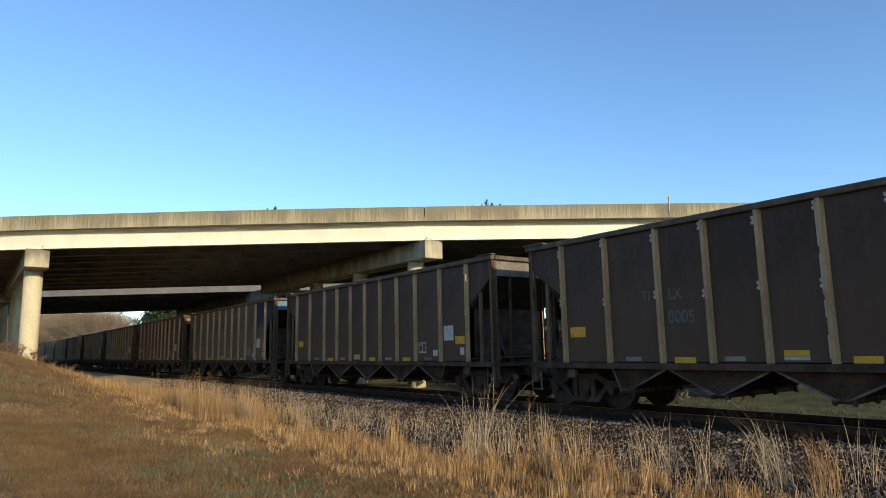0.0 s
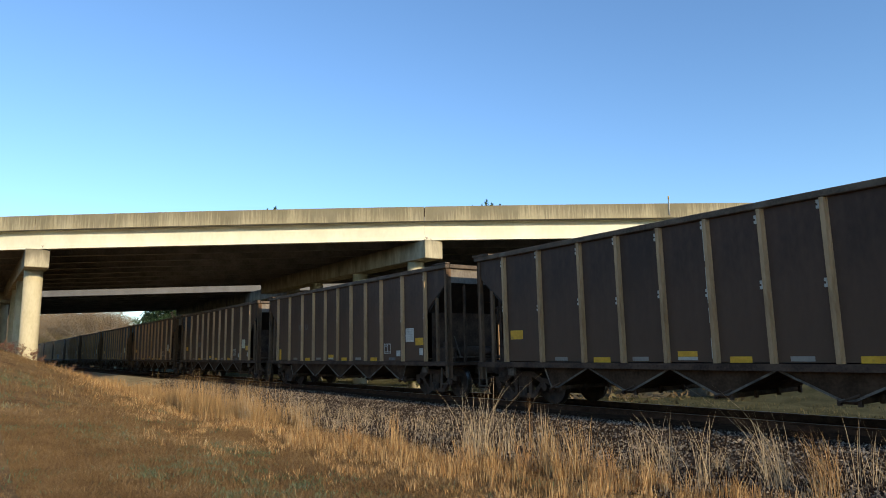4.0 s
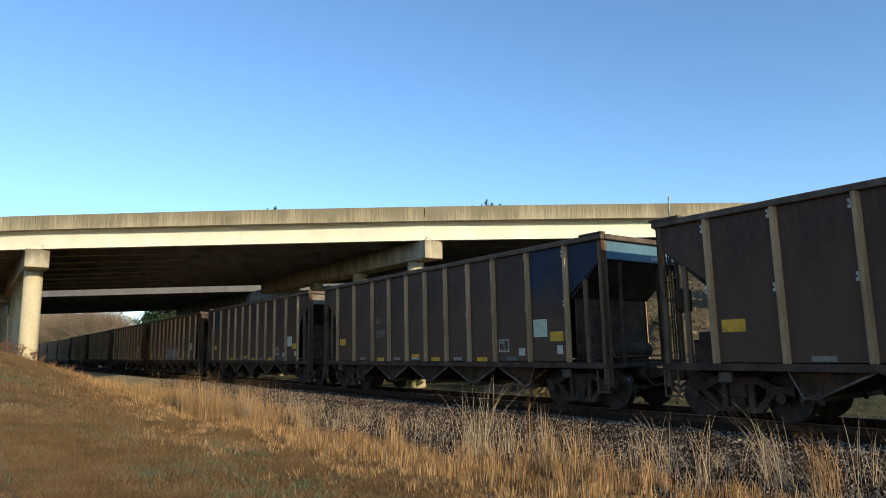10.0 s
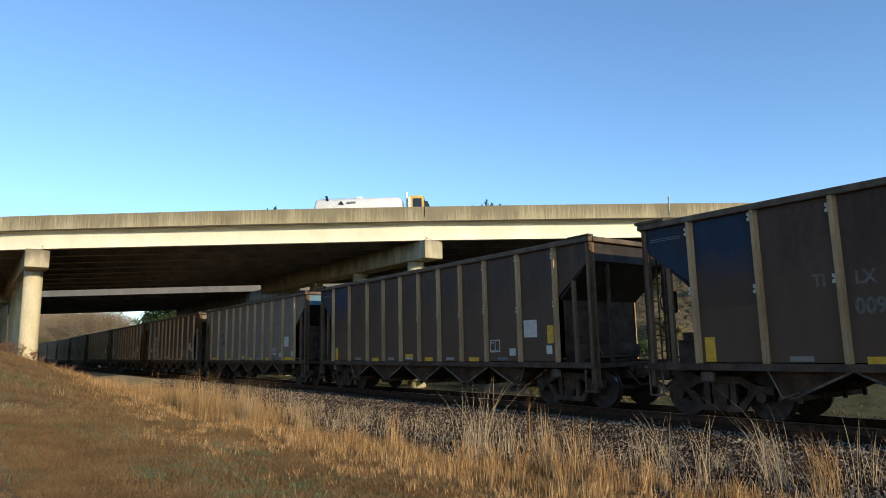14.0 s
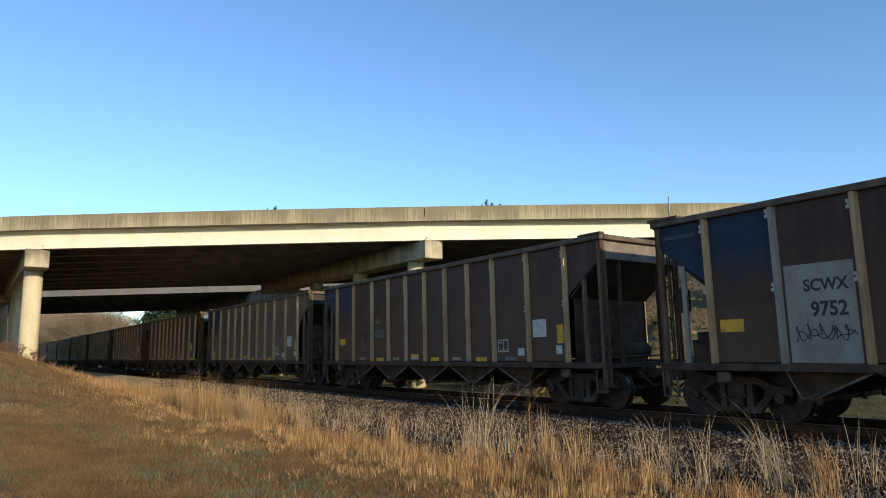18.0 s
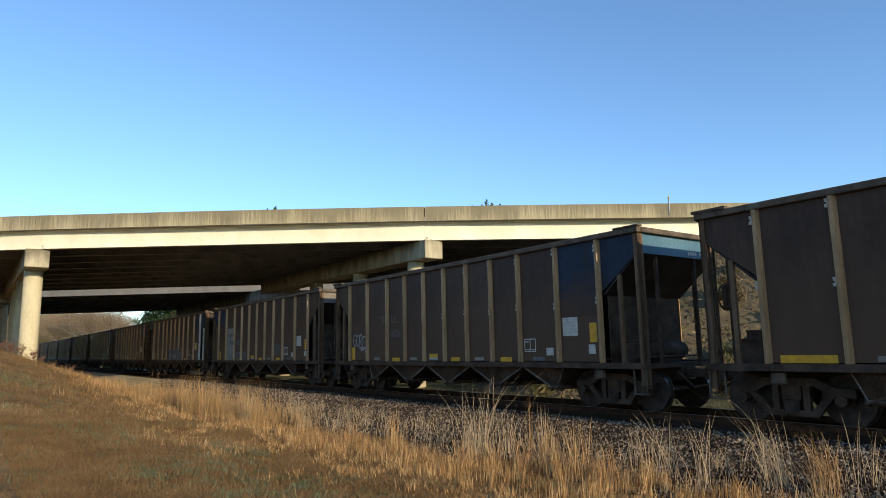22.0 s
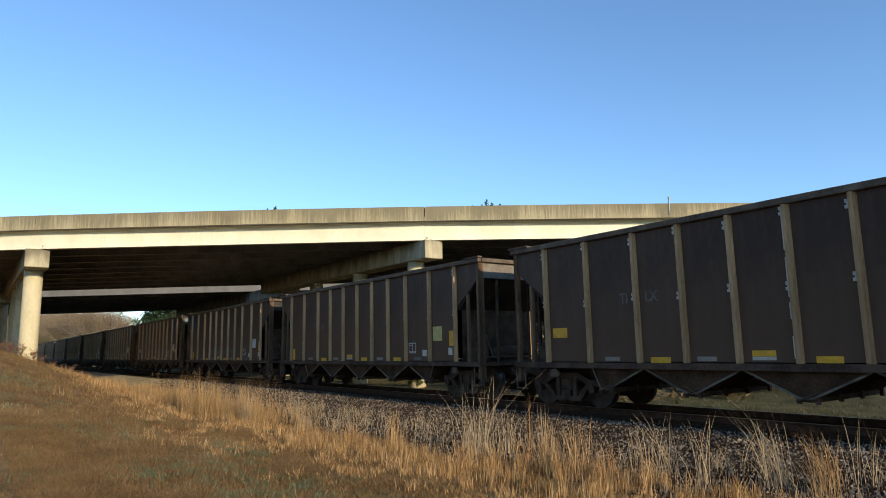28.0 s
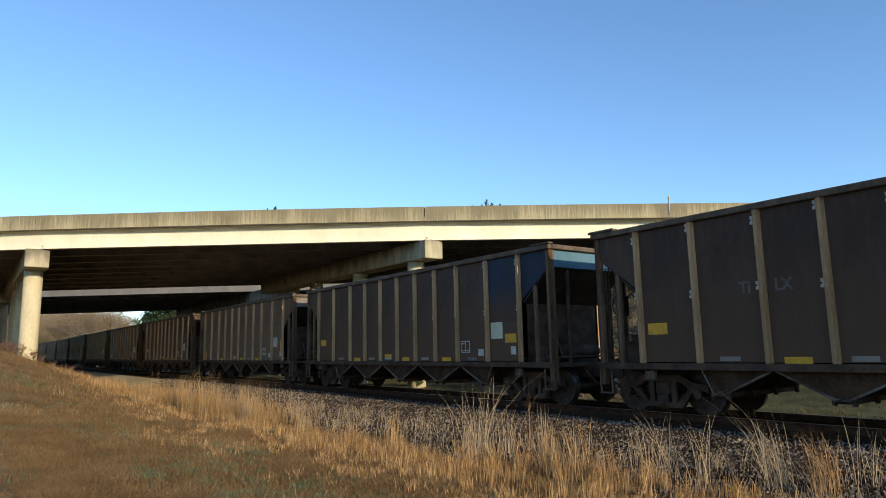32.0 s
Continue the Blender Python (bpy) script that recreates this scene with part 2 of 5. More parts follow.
def grid_mesh(name, xs, ys, height, material):
    """A sheet over the plan, height(x, y) arrays."""
    xx, yy = np.meshgrid(xs, ys, indexing="ij")
    zz = height(xx, yy)
    co = np.stack([xx, yy, zz], -1).reshape(-1, 3)
    nx, ny = len(xs), len(ys)
    i = (np.arange(nx - 1)[:, None] * ny + np.arange(ny - 1)[None, :]).ravel()
    faces = np.stack([i, i + ny, i + ny + 1, i + 1], -1)
    me = bpy.data.meshes.new(name)
    me.from_pydata(co.tolist(), [], faces.tolist())
    me.materials.append(material)
    for f in me.polygons:
        f.use_smooth = True
    return me


def ramp01(v):
    v = np.clip(v, 0, 1)
    return v * v * (3 - 2 * v)


# ---- ground ----
def ground_z(x, y):
    x, y = np.asarray(x, float), np.asarray(y, float)
    rise = ramp01((-x - 8) / 34.0)
    d = np.clip(-5.4 - y, 0, 60)
    near = -0.62 + 0.06 * d + 0.39 * rise * d * d / (d + 1.5) * np.clip(1.6 - d / 14, 0.3, 1)
    bed = np.where(np.abs(y) < 2.0, -0.20, -0.20 - (np.abs(y) - 2.0) * 0.124)
    far = -0.62 + np.clip(y - 5.4, 0, 300) * 0.02 + 2.6 * ramp01((y - 9) / 9) * ramp01((x + 24) / 12)
    bed = bed - 0.05 * (np.abs(y) < 5.0)
    z = np.where(y < -5.4, near, np.where(y > 5.4, far, bed))
    wob = 0.05 * np.sin(x * 0.9 + 1.3 * np.sin(y * 0.7)) * np.sin(y * 1.1 + 0.6) + 0.025 * np.sin(2.3 * x + y) * np.sin(2.9 * y - x)
    return z + wob * np.clip((np.abs(y) - 5.2) / 1.5, 0, 1)


M_GRASS_GROUND = ramp_mat("dry_grass_ground", (0.135, 0.076, 0.030), (0.26, 0.158, 0.064), 1.1, 0.95, 0, 0.6, (1, 1, 1), 14,
                          (0.088, 0.085, 0.036), 0.8, 0.57, spec=0.08)
axis_x = np.unique(np.concatenate([np.arange(-4000, -200, 190.0), np.arange(-200, -60, 4.0), np.arange(-60, 12, 0.4), np.arange(12, 80, 4.0), np.arange(80, 4000, 190.0)]))
axis_y = np.unique(np.concatenate([np.arange(-4000, -60, 190.0), np.arange(-60, -20, 3.0), np.arange(-20, -5.4, 0.35), np.array([-5.4, -2.0, 2.0, 5.4]),
                                   np.arange(5.8, 30, 0.6), np.arange(30, 100, 5.0), np.arange(100, 4100, 190.0)]))
ground = tagged(new("ground", grid_mesh("ground", axis_x, axis_y, ground_z, M_GRASS_GROUND)),
                "dry tan autumn grass with green patches", "ground", kind="structure")
BED_YS = np.array([-5.6, -4.6, -3.6, -2.7, -2.0, -1.3, 0, 1.3, 2.0, 2.7, 3.6, 4.4])
BED_XS = np.concatenate([np.arange(-700, -60, 20.0), np.arange(-60, 12, 0.5), np.arange(12, 120, 6.0)])
bed = tagged(new("track_bed", grid_mesh("track_bed", BED_XS, BED_YS,
             lambda x, y: ground_z(x, y) + np.where(np.abs(y) < 5.0, 0.06, np.where(y < -5.5, -0.05, 0.012)) + 0.02 * np.sin(3.1 * x + 2 * y) * np.sin(2.2 * y - x) * (np.abs(y) > 2.1), M_BALLAST)),
             "grey crushed stone ballast bed under the rails", "track bed", kind="structure")

# dark sheet that paints the train's shade onto the bed
shade_strip = tagged(new("stained_ballast", grid_mesh("stained_ballast", BED_XS, np.array([-1.5, -1.1, -0.7, 0, 0.7, 1.5, 2.1, 3.0, 3.9]),
               lambda x, y: ground_z(x, y) + 0.10 + 0.012 * np.sin(4 * x + 3 * y) - 0.03 * (np.abs(y) > 2.0), M_SHADED_BED)),
               "ballast between and beside the rails, darkened for the train's shade", "track bed", kind="structure")

M_VERGE = ramp_mat("olive_verge_grass", (0.062, 0.058, 0.026), (0.125, 0.112, 0.054), 1.4, 0.95, 0, 0.5, (1, 1, 1), 12, (0.15, 0.125, 0.068), 0.5, 0.60, spec=0.05)
M_SAND = ramp_mat("pale_sandy_path", (0.20, 0.168, 0.098), (0.34, 0.29, 0.185), 1.6, 0.95, 0, 0.5, (0.35, 1, 1), 12, (0.13, 0.125, 0.06), 0.7, 0.58)
tagged(new("verge", grid_mesh("verge", np.concatenate([np.arange(-200, -60, 6.0), np.arange(-60, 12, 0.6), np.arange(12, 60, 4.0)]), np.array([4.5, 4.8, 5.4, 5.8, 6.4, 7.0, 7.6, 8.2, 8.8, 9.4, 10.0, 10.6, 11.2, 11.8, 12.4, 13.0, 13.6, 14.2, 14.8, 15.4, 16.0, 16.6, 17.2, 17.8, 18.4]),
               lambda x, y: ground_z(x, y) + 0.04, M_VERGE)), "olive green grass verge beyond the track", "verge", kind="structure")
tagged(new("sandy_path", grid_mesh("sandy_path", np.concatenate([np.arange(-200, -60, 6.0), np.arange(-60, 12, 0.6), np.arange(12, 60, 4.0)]), np.array([3.95, 4.3, 4.8, 5.3, 5.8, 6.2]),
               lambda x, y: ground_z(x, y) + 0.075 - 0.07 * (y > 6.0) - 0.04 * ramp01(0.5 + np.sin(0.7 * x + 0.5) * np.sin(0.23 * x)) + 0.02 * np.sin(1.3 * x + 2 * y), M_SAND)), "narrow pale sandy path beyond the track", "path", kind="structure")

M_GRAVEL = ramp_mat("pale_gravel", (0.30, 0.25, 0.15), (0.48, 0.41, 0.27), 2.0, 0.95, 0, 0.6, (1, 1, 1), 12, (0.16, 0.12, 0.06), 0.8, 0.6)
tagged(new("gravel_strip", grid_mesh("gravel_strip", np.arange(-130, -30, 0.7), np.array([-7.6, -7.0, -6.2, -5.4, -4.6, -3.8, -3.0, -2.4, -1.9]),
               lambda x, y: ground_z(x, y) + 0.11 - 0.16 * ((y < -7.5) | (y > -2.0)) - 0.26 * ramp01((x + 50) / 22 + 0.16 * np.sin(1.1 * y + 0.35 * x) + 0.10 * np.sin(2.7 * x + 1.7 * y)), M_GRAVEL)), "pale tan gravel strip beside the ballast", "gravel", kind="structure")

# ---- railway track ----
track = thing("railway_track", "rusty steel rails on dark timber sleepers in ballast", "railway", kind="structure")
RAIL_PROFILE = [(-0.075, -0.17), (0.075, -0.17), (0.075, -0.155), (0.012, -0.135), (0.012, -0.045), (0.036, -0.03), (0.036, -0.004), (-0.036, -0.004), (-0.036, -0.03), (-0.012, -0.045), (-0.012, -0.135), (-0.075, -0.155)]
for side in (-0.755, 0.755):
    rail = part("rail", prism([(side + u, v) for u, v in RAIL_PROFILE], -700, 120, "x"), M_RAIL, track)
    part("rail_head", box(-700, 120, side - 0.033, side + 0.033, -0.0045, 0.0), M_RAILTOP, rail, "polished running surface")
tie_mesh = mesh_of("sleeper", box(-0.11, 0.11, -1.3, 1.3, -0.33, -0.172, 0.012), M_TIE)
for i in range(150):
    place(part("sleeper", tie_mesh, None, track), 6.0 - 0.52 * i + random.uniform(-0.02, 0.02), random.uniform(-0.03, 0.03), 0, 0, 0, random.uniform(-1, 1))

# ---- road bridges ----
TH0, BEND = radians(54.6), 0.0026


def deck_point(u, off):
    """Plan of the curved deck: u metres along the near edge from the middle pier, off metres across it."""
    n = 24
    us = [u * (i + 0.5) / n for i in range(n)]
    x = -28.4 + sum(math.cos(TH0 + BEND * s) for s in us) * u / n
    y = 6.2 + sum(math.sin(TH0 + BEND * s) for s in us) * u / n
    t = TH0 + BEND * u
    return x - off * math.sin(t), y + off * math.cos(t)


def sweep(profile, u0, u1, step=2.0):
    """A closed profile of (offset, z) drawn out along the deck."""
    bm = bmesh.new()
    n = max(1, int(round((u1 - u0) / step)))
    rings = []
    for i in range(n + 1):
        u = u0 + (u1 - u0) * i / n
        rings.append([bm.verts.new((*deck_point(u, o), z)) for o, z in profile])
    for a, b in zip(rings, rings[1:]):
        for i in range(len(profile)):
            j = (i + 1) % len(profile)
            bm.faces.new((a[i], b[i], b[j], a[j]))
    bm.faces.new(rings[0])
    bm.faces.new(rings[-1][::-1])
    return bm


PIER_U = [-128.4, -107.0, -85.6, -64.2, -42.8, -21.4, 0.0, 21.4, 42.8, 64.2, 85.6, 107.0, 128.4]


def bridge(name, off0, width, label):
    b = thing(name, label, "bridge", kind="structure")
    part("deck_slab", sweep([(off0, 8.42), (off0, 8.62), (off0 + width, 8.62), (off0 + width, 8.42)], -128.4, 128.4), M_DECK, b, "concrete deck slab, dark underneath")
    part("road_surface", sweep([(off0 + 0.5, 8.624), (off0 + 0.5, 8.66), (off0 + width - 0.5, 8.66), (off0 + width - 0.5, 8.624)], -128.4, 128.4), M_ASPHALT, b, "grey asphalt carriageway")
    for k in range(len(PIER_U) - 1):
        u0, u1 = PIER_U[k] + 0.022, PIER_U[k + 1] - 0.022
        for o, s in ((off0, 1), (off0 + width, -1)):
            prof = [(o - 0.012 * s, 8.40), (o - 0.012 * s, 9.17), (o + 0.018 * s, 9.20), (o + 0.20 * s, 9.20), (o + 0.24 * s, 8.95), (o + 0.42 * s, 8.76), (o + 0.42 * s, 8.626), (o + 0.01 * s, 8.626), (o + 0.01 * s, 8.40)]
            part("joint_filler", sweep([(o + 0.03 * s, 8.43), (o + 0.03 * s, 9.14), (o + 0.18 * s, 9.14), (o + 0.18 * s, 8.43)][::s], u1 - 0.002, u1 + 0.046, 1.0), M_FRAME, b, "dark joint filler")
            part("parapet", sweep(prof if s > 0 else prof[::-1], u0, u1, 2.2), M_PARAPET, b, "rain-streaked concrete parapet")
        for g in range(int((width - 1.4) / 2.55) + 1):
            o = off0 + 0.56 + g * (width - 1.12) / int((width - 1.4) / 2.55)
            prof = [(o - 0.16, 7.40), (o + 0.16, 7.40), (o + 0.16, 7.43), (o + 0.012, 7.43), (o + 0.012, 8.39), (o + 0.15, 8.39), (o + 0.15, 8.416), (o - 0.15, 8.416), (o - 0.15, 8.39), (o - 0.012, 8.39), (o - 0.012, 7.43), (o - 0.16, 7.43)]
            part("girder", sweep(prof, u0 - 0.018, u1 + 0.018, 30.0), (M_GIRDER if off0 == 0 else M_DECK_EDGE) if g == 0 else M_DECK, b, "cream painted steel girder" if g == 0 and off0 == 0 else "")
    return b


bridge("road_bridge", 0.0, 22.8, "long concrete road overpass with cream girder and stained parapet")
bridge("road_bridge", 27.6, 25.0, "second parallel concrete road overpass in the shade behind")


def pier(x_end, y, length, z_foot):
    p = thing("bridge_pier", "pale concrete bridge pier with round columns and cap beam", "bridge pier", "bridge piers", "structure")
    part("cap_beam", box(x_end - length, x_end, y - 0.585, y + 0.585, 6.38, 7.385, 0.03), M_CAP, p, "weathered concrete cap beam")
    n = int(length // 6.5)
    for i in range(n):
        x = x_end - 1.8 - i * 6.5
        part("column", tube((x, y, z_foot - 2.5), (x, y, 6.39), 0.475, 32), M_CONCRETE, p, "round concrete column", True)
    for i in range(int(length // 3.3)):
        x = x_end - 0.9 - i * 3.25
        part("bearing_pad", box(x - 0.3, x + 0.3, y - 0.25, y + 0.25, 7.375, 7.41), M_FRAME, p)


def pier_end(y, off):
    lo, hi = -75.0, 75.0
    for _ in range(40):
        mid = (lo + hi) / 2
        lo, hi = (mid, hi) if deck_point(mid, off)[1] < y else (lo, mid)
    return deck_point(lo, off)[0]


for y in (-45.0, -28.2, -10.655, 6.8, 24.6, 42.8, 61.0):
    e = pier_end(y, 0.35)
    pier(e, y, 24.4, 0.0)
    beyond = y + (2.4 if y > 0 else -0.4)
    pier(pier_end(beyond, 28.2) + 8.4, beyond, 37.0, 0.0)

# ---- coal hopper cars ----
M_CHAIN_WORN = ramp_mat("worn_pale_edge", (0.045, 0.033, 0.024), (0.19, 0.155, 0.115), 3, 0.7, 0.0, 0.1)
RIBS = [-6.165, -4.8, -3.4, -2.25, -1.12, 0.0, 1.12, 2.25, 3.4, 4.8, 6.165]
ZTOP, ZSILL, HALF = 4.118, 1.11, 1.50
_rib = {}


def rib_mesh():
    bm = bmesh.new()
    add_prism(bm, [(-0.055, 0.0), (-0.036, -0.09), (0.036, -0.09), (0.055, 0.0)], ZSILL, ZTOP - 0.13, "z")
    add_box(bm, -0.075, 0.075, -0.008, 0.0, ZSILL, ZTOP - 0.13)
    return bm


def hopper_car():
    c = thing("hopper_car", "dark grimy coal hopper car with tan side ribs", "railway car", "coal train")
    rm = mesh_of("side_rib", rib_mesh(), M_RIB)
    for s in (1, -1):
        turn = 0 if s > 0 else 180
        for x in RIBS:
            place(part("side_rib", rm, None, c, "dusty tan vertical rib"), x * s, -HALF * s, 0, 0, 0, turn)
        for a, b in zip(RIBS, RIBS[1:]):
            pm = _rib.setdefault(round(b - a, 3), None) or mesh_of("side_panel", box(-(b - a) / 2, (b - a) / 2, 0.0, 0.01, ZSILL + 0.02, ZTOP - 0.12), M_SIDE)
            _rib[round(b - a, 3)] = pm
            place(part("side_panel", pm, None, c), (a + b) / 2 * s, -HALF * s, 0, 0, 0, turn)
        for e in (1, -1):
            x0, x1 = 6.165 * e, 7.30 * e
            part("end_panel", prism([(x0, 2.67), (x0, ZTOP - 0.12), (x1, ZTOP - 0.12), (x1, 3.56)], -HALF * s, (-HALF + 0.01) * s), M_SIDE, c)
            part("corner_post", add_box(box(7.22 * e, 7.34 * e, (-HALF - 0.03) * s, (-HALF + 0.09) * s, 0.62, ZTOP - 0.12), 7.3 * e, 7.34 * e, (-HALF - 0.03) * s, (-HALF + 0.16) * s, 0.62, ZTOP - 0.12), M_POST, c, "dusty brown corner post")
            part("brace_post", box(6.70 * e, 6.79 * e, (-HALF - 0.01) * s, (-HALF + 0.07) * s, ZSILL, 3.10), M_POST, c)
        part("side_sill", prism([(-HALF * s - 0.09 * s, 0.975), (-HALF * s - 0.09 * s, 1.108), (-HALF * s + 0.1 * s, 1.108), (-HALF * s + 0.1 * s, 1.08), (-HALF * s - 0.06 * s, 1.08), (-HALF * s - 0.06 * s, 0.975)], -7.36, 7.36, "x"), M_FRAME, c, "black side sill")
        part("top_chord", box(-7.40, 7.40, (-HALF - 0.10) * s, (-HALF + 0.05) * s, ZTOP - 0.13, ZTOP, 0.015), M_CHORD, c, "worn steel top chord")
    for e in (1, -1):
        for s in (1, -1):
            part("chord_cap", box(6.72 * e, 7.43 * e, (-HALF - 0.115) * s, (-HALF + 0.06) * s, ZTOP + 0.001, ZTOP + 0.045, 0.01), M_CHORD, c)
        part("end_chord", box(7.25 * e, 7.42 * e, -HALF + 0.052, HALF - 0.052, ZTOP - 0.125, ZTOP - 0.002, 0.015), M_CHORD, c, "sunlit end chord")
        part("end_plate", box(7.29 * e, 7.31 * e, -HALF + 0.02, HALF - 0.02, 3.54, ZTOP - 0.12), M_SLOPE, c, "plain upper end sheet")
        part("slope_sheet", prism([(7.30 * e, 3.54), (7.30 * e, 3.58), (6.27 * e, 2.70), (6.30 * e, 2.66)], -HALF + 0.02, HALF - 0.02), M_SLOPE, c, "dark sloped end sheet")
        part("bulkhead", box(6.26 * e, 6.29 * e, -1.35, 1.35, 1.07, 2.69), M_FRAME, c)
        part("air_reservoir", tube((6.72 * e, -0.55, 1.36), (6.72 * e, 0.75, 1.36), 0.20, 14), M_FRAME, c, "black air tank", True)
        part("valve_box", add_box(box(6.45 * e, 6.8 * e, -1.2, -0.8, 1.07, 1.55, 0.03), 6.5 * e, 6.75 * e, -1.1, -0.9, 1.55, 1.72, 0.02), M_FRAME, c)
        part("brake_pipe", add_tube(tube((6.9 * e, -1.3, 1.22), (6.9 * e, 1.3, 1.22), 0.025, 6), (6.9 * e, -0.7, 1.22), (6.6 * e, -0.7, 1.9), 0.02, 6), M_CHORD, c)
        part("end_deck", box(6.25 * e, 7.36 * e, -HALF - 0.05, HALF + 0.05, 0.98, 1.07), M_FRAME, c)
        for y in (-0.75, 0.75):
            part("end_post", box(7.18 * e, 7.26 * e, y - 0.03, y + 0.03, 1.07, 3.56), M_FRAME, c)
        part("coupler", add_box(add_box(box(7.3 * e, 8.0 * e, -0.09, 0.09, 0.76, 0.94), 7.86 * e, 8.09 * e, -0.15, 0.15, 0.70, 1.0, 0.03), 7.0 * e, 7.38 * e, -0.25, 0.25, 0.7, 0.98), M_FRAME, c)
        # ladder on the end, by the corner
        for y in (1.42 * e, 1.02 * e):
            part("ladder_stile", box(7.36 * e, 7.39 * e, y - 0.012, y + 0.012, 1.1, 3.85), M_FRAME, c)
        for i in range(7):
            part("ladder_rung", box(7.365 * e, 7.385 * e, 1.02 * e if e > 0 else -1.42, 1.42 if e > 0 else -1.02, 1.3 + i * 0.38, 1.322 + i * 0.38), M_FRAME, c)
    part("centre_sill", box(-7.2, 7.2, -0.17, 0.17, 0.72, 1.05), M_FRAME, c)
    # discharge hoppers under the floor: full-width troughs, V-shaped in side view
    for i, x in enumerate((-4.5, -2.26, 0.0, 2.26, 4.5)):
        wl, wr = (0.34 if i == 0 else 1.10), (0.34 if i == 4 else 1.10)
        bm = prism([(x - wl, 1.05), (x + wr, 1.05), (x + wr, 0.99), (x + 0.10, 0.52), (x - 0.10, 0.52), (x - wl, 0.99)], -1.42, 1.42)
        ch = part("discharge_hopper", bm, M_HOPPER, c, "scuffed V-shaped discharge hopper")
        part("edge_flange", prism([(x - wl, 1.0), (x - 0.11, 0.525), (x + 0.11, 0.525), (x + wr, 1.0), (x + wr, 0.955), (x + 0.12, 0.485), (x - 0.12, 0.485), (x - wl, 0.955)], -1.445, -1.421), M_CHAIN_WORN, ch, "worn pale edge")
        gate = bmesh.new()
        add_box(gate, x - 0.14, x + 0.14, -1.36, 1.36, 0.43, 0.53, 0.02)
        for y in (-1.40, -0.5, 0.4, 1.32):
            add_box(gate, x - 0.19, x - 0.13, y, y + 0.08, 0.40, 0.60)
            add_box(gate, x + 0.13, x + 0.19, y, y + 0.08, 0.40, 0.60)
        add_tube(gate, (x - 0.17, -1.44, 0.45), (x + 0.20, -1.44, 0.60), 0.022, 6)
        part("outlet_gate", gate, M_FRAME, ch, "black hinged door gear")
    hull = bmesh.new()
    add_prism(hull, [(-6.2, 1.055), (6.2, 1.055), (6.2, 1.09), (-6.2, 1.09)], -1.45, 1.45)
    part("floor_sheet", hull, M_FRAME, c)
    part("coal_load", prism([(-6.9, 3.3), (6.9, 3.3), (6.9, 3.6), (4, 3.85), (-4, 3.85), (-6.9, 3.6)], -1.44, 1.44), M_BLACK, c, "dark coal heap below the rim")
    # trucks
    for e in (1, -1):
        tr = part("truck", add_box(box(-0.18, 0.18, -1.08, 1.08, 0.42, 0.72, 0.03), -0.3, 0.3, -0.3, 0.3, 0.62, 0.80), M_FRAME, c, "black cast steel truck")
        place(tr, 6.05 * e, 0, 0)
        for s in (1, -1):
            bm = prism([(-1.12, 0.50), (-1.12, 0.66), (-0.78, 0.68), (-0.45, 0.84), (0.45, 0.84), (0.78, 0.68), (1.12, 0.66), (1.12, 0.50), (0.72, 0.54), (0.42, 0.70), (-0.42, 0.70), (-0.72, 0.54)], -1.09 * s, -0.95 * s)
            add_prism(bm, [(-0.80, 0.56), (-0.66, 0.56), (-0.36, 0.26), (0.36, 0.26), (0.66, 0.56), (0.80, 0.56), (0.46, 0.15), (-0.46, 0.15)], -1.08 * s, -0.96 * s)
            for x in (-0.34, 0.22):
                add_box(bm, x, x + 0.12, min(-1.07 * s, -0.97 * s), max(-1.07 * s, -0.97 * s), 0.24, 0.72)
            part("side_frame", bm, M_FRAME, tr, "cast steel side frame")
            for x in (-0.89, 0.89):
                part("bearing_cap", tube((x, -1.0 * s, 0.46), (x, -1.16 * s, 0.46), 0.10, 12), M_FRAME, tr)
            for x in (0.0,):
                part("spring", tube((x, -1.03 * s, 0.2), (x, -1.03 * s, 0.44), 0.15, 10), M_WHEEL, tr)
        for x in (-0.89, 0.89):
            bm = tube((0, -1.0, 0), (0, 1.0, 0), 0.08, 10)
            for s in (1, -1):
                add_tube(bm, (0, -0.70 * s, 0), (0, -0.83 * s, 0), 0.455, 28)
                add_tube(bm, (0, -0.68 * s, 0), (0, -0.70 * s, 0), 0.485, 28)
                add_tube(bm, (0, -0.83 * s, 0), (0, -0.90 * s, 0), 0.14, 12)
                for k in range(3):
                    a = k * 2.0944
                    add_box(bm, 0.26 * math.cos(a) - 0.03, 0.26 * math.cos(a) + 0.03, -0.85 * s, -0.83 * s, 0.26 * math.sin(a) - 0.03, 0.26 * math.sin(a) + 0.03)
            w = part("wheelset", bm, M_WHEEL, tr, "rusty wheelset with bright rims")
            w.data.materials.append(M_TREAD)
            for f in w.data.polygons:
                if math.hypot(f.center.x, f.center.z) > 0.43:
                    f.material_index = 1
            w.matrix_parent_inverse = pose(x, 0, 0.457)
            WHEELSETS.append(w)
    # brake wheel and its rod at the rear end, air hose
    bm = bmesh.new()
    for a in range(16):
        p, q = a * math.tau / 16, (a + 1) * math.tau / 16
        add_tube(bm, (-7.42, -0.62 + 0.27 * math.cos(p), 2.45 + 0.27 * math.sin(p)), (-7.42, -0.62 + 0.27 * math.cos(q), 2.45 + 0.27 * math.sin(q)), 0.017, 5)
    for a in range(3):
        p = a * math.tau / 3
        add_tube(bm, (-7.42, -0.62, 2.45), (-7.42, -0.62 + 0.27 * math.cos(p), 2.45 + 0.27 * math.sin(p)), 0.014, 5)
    part("brake_wheel", bm, M_FRAME, c, "black spoked brake wheel")
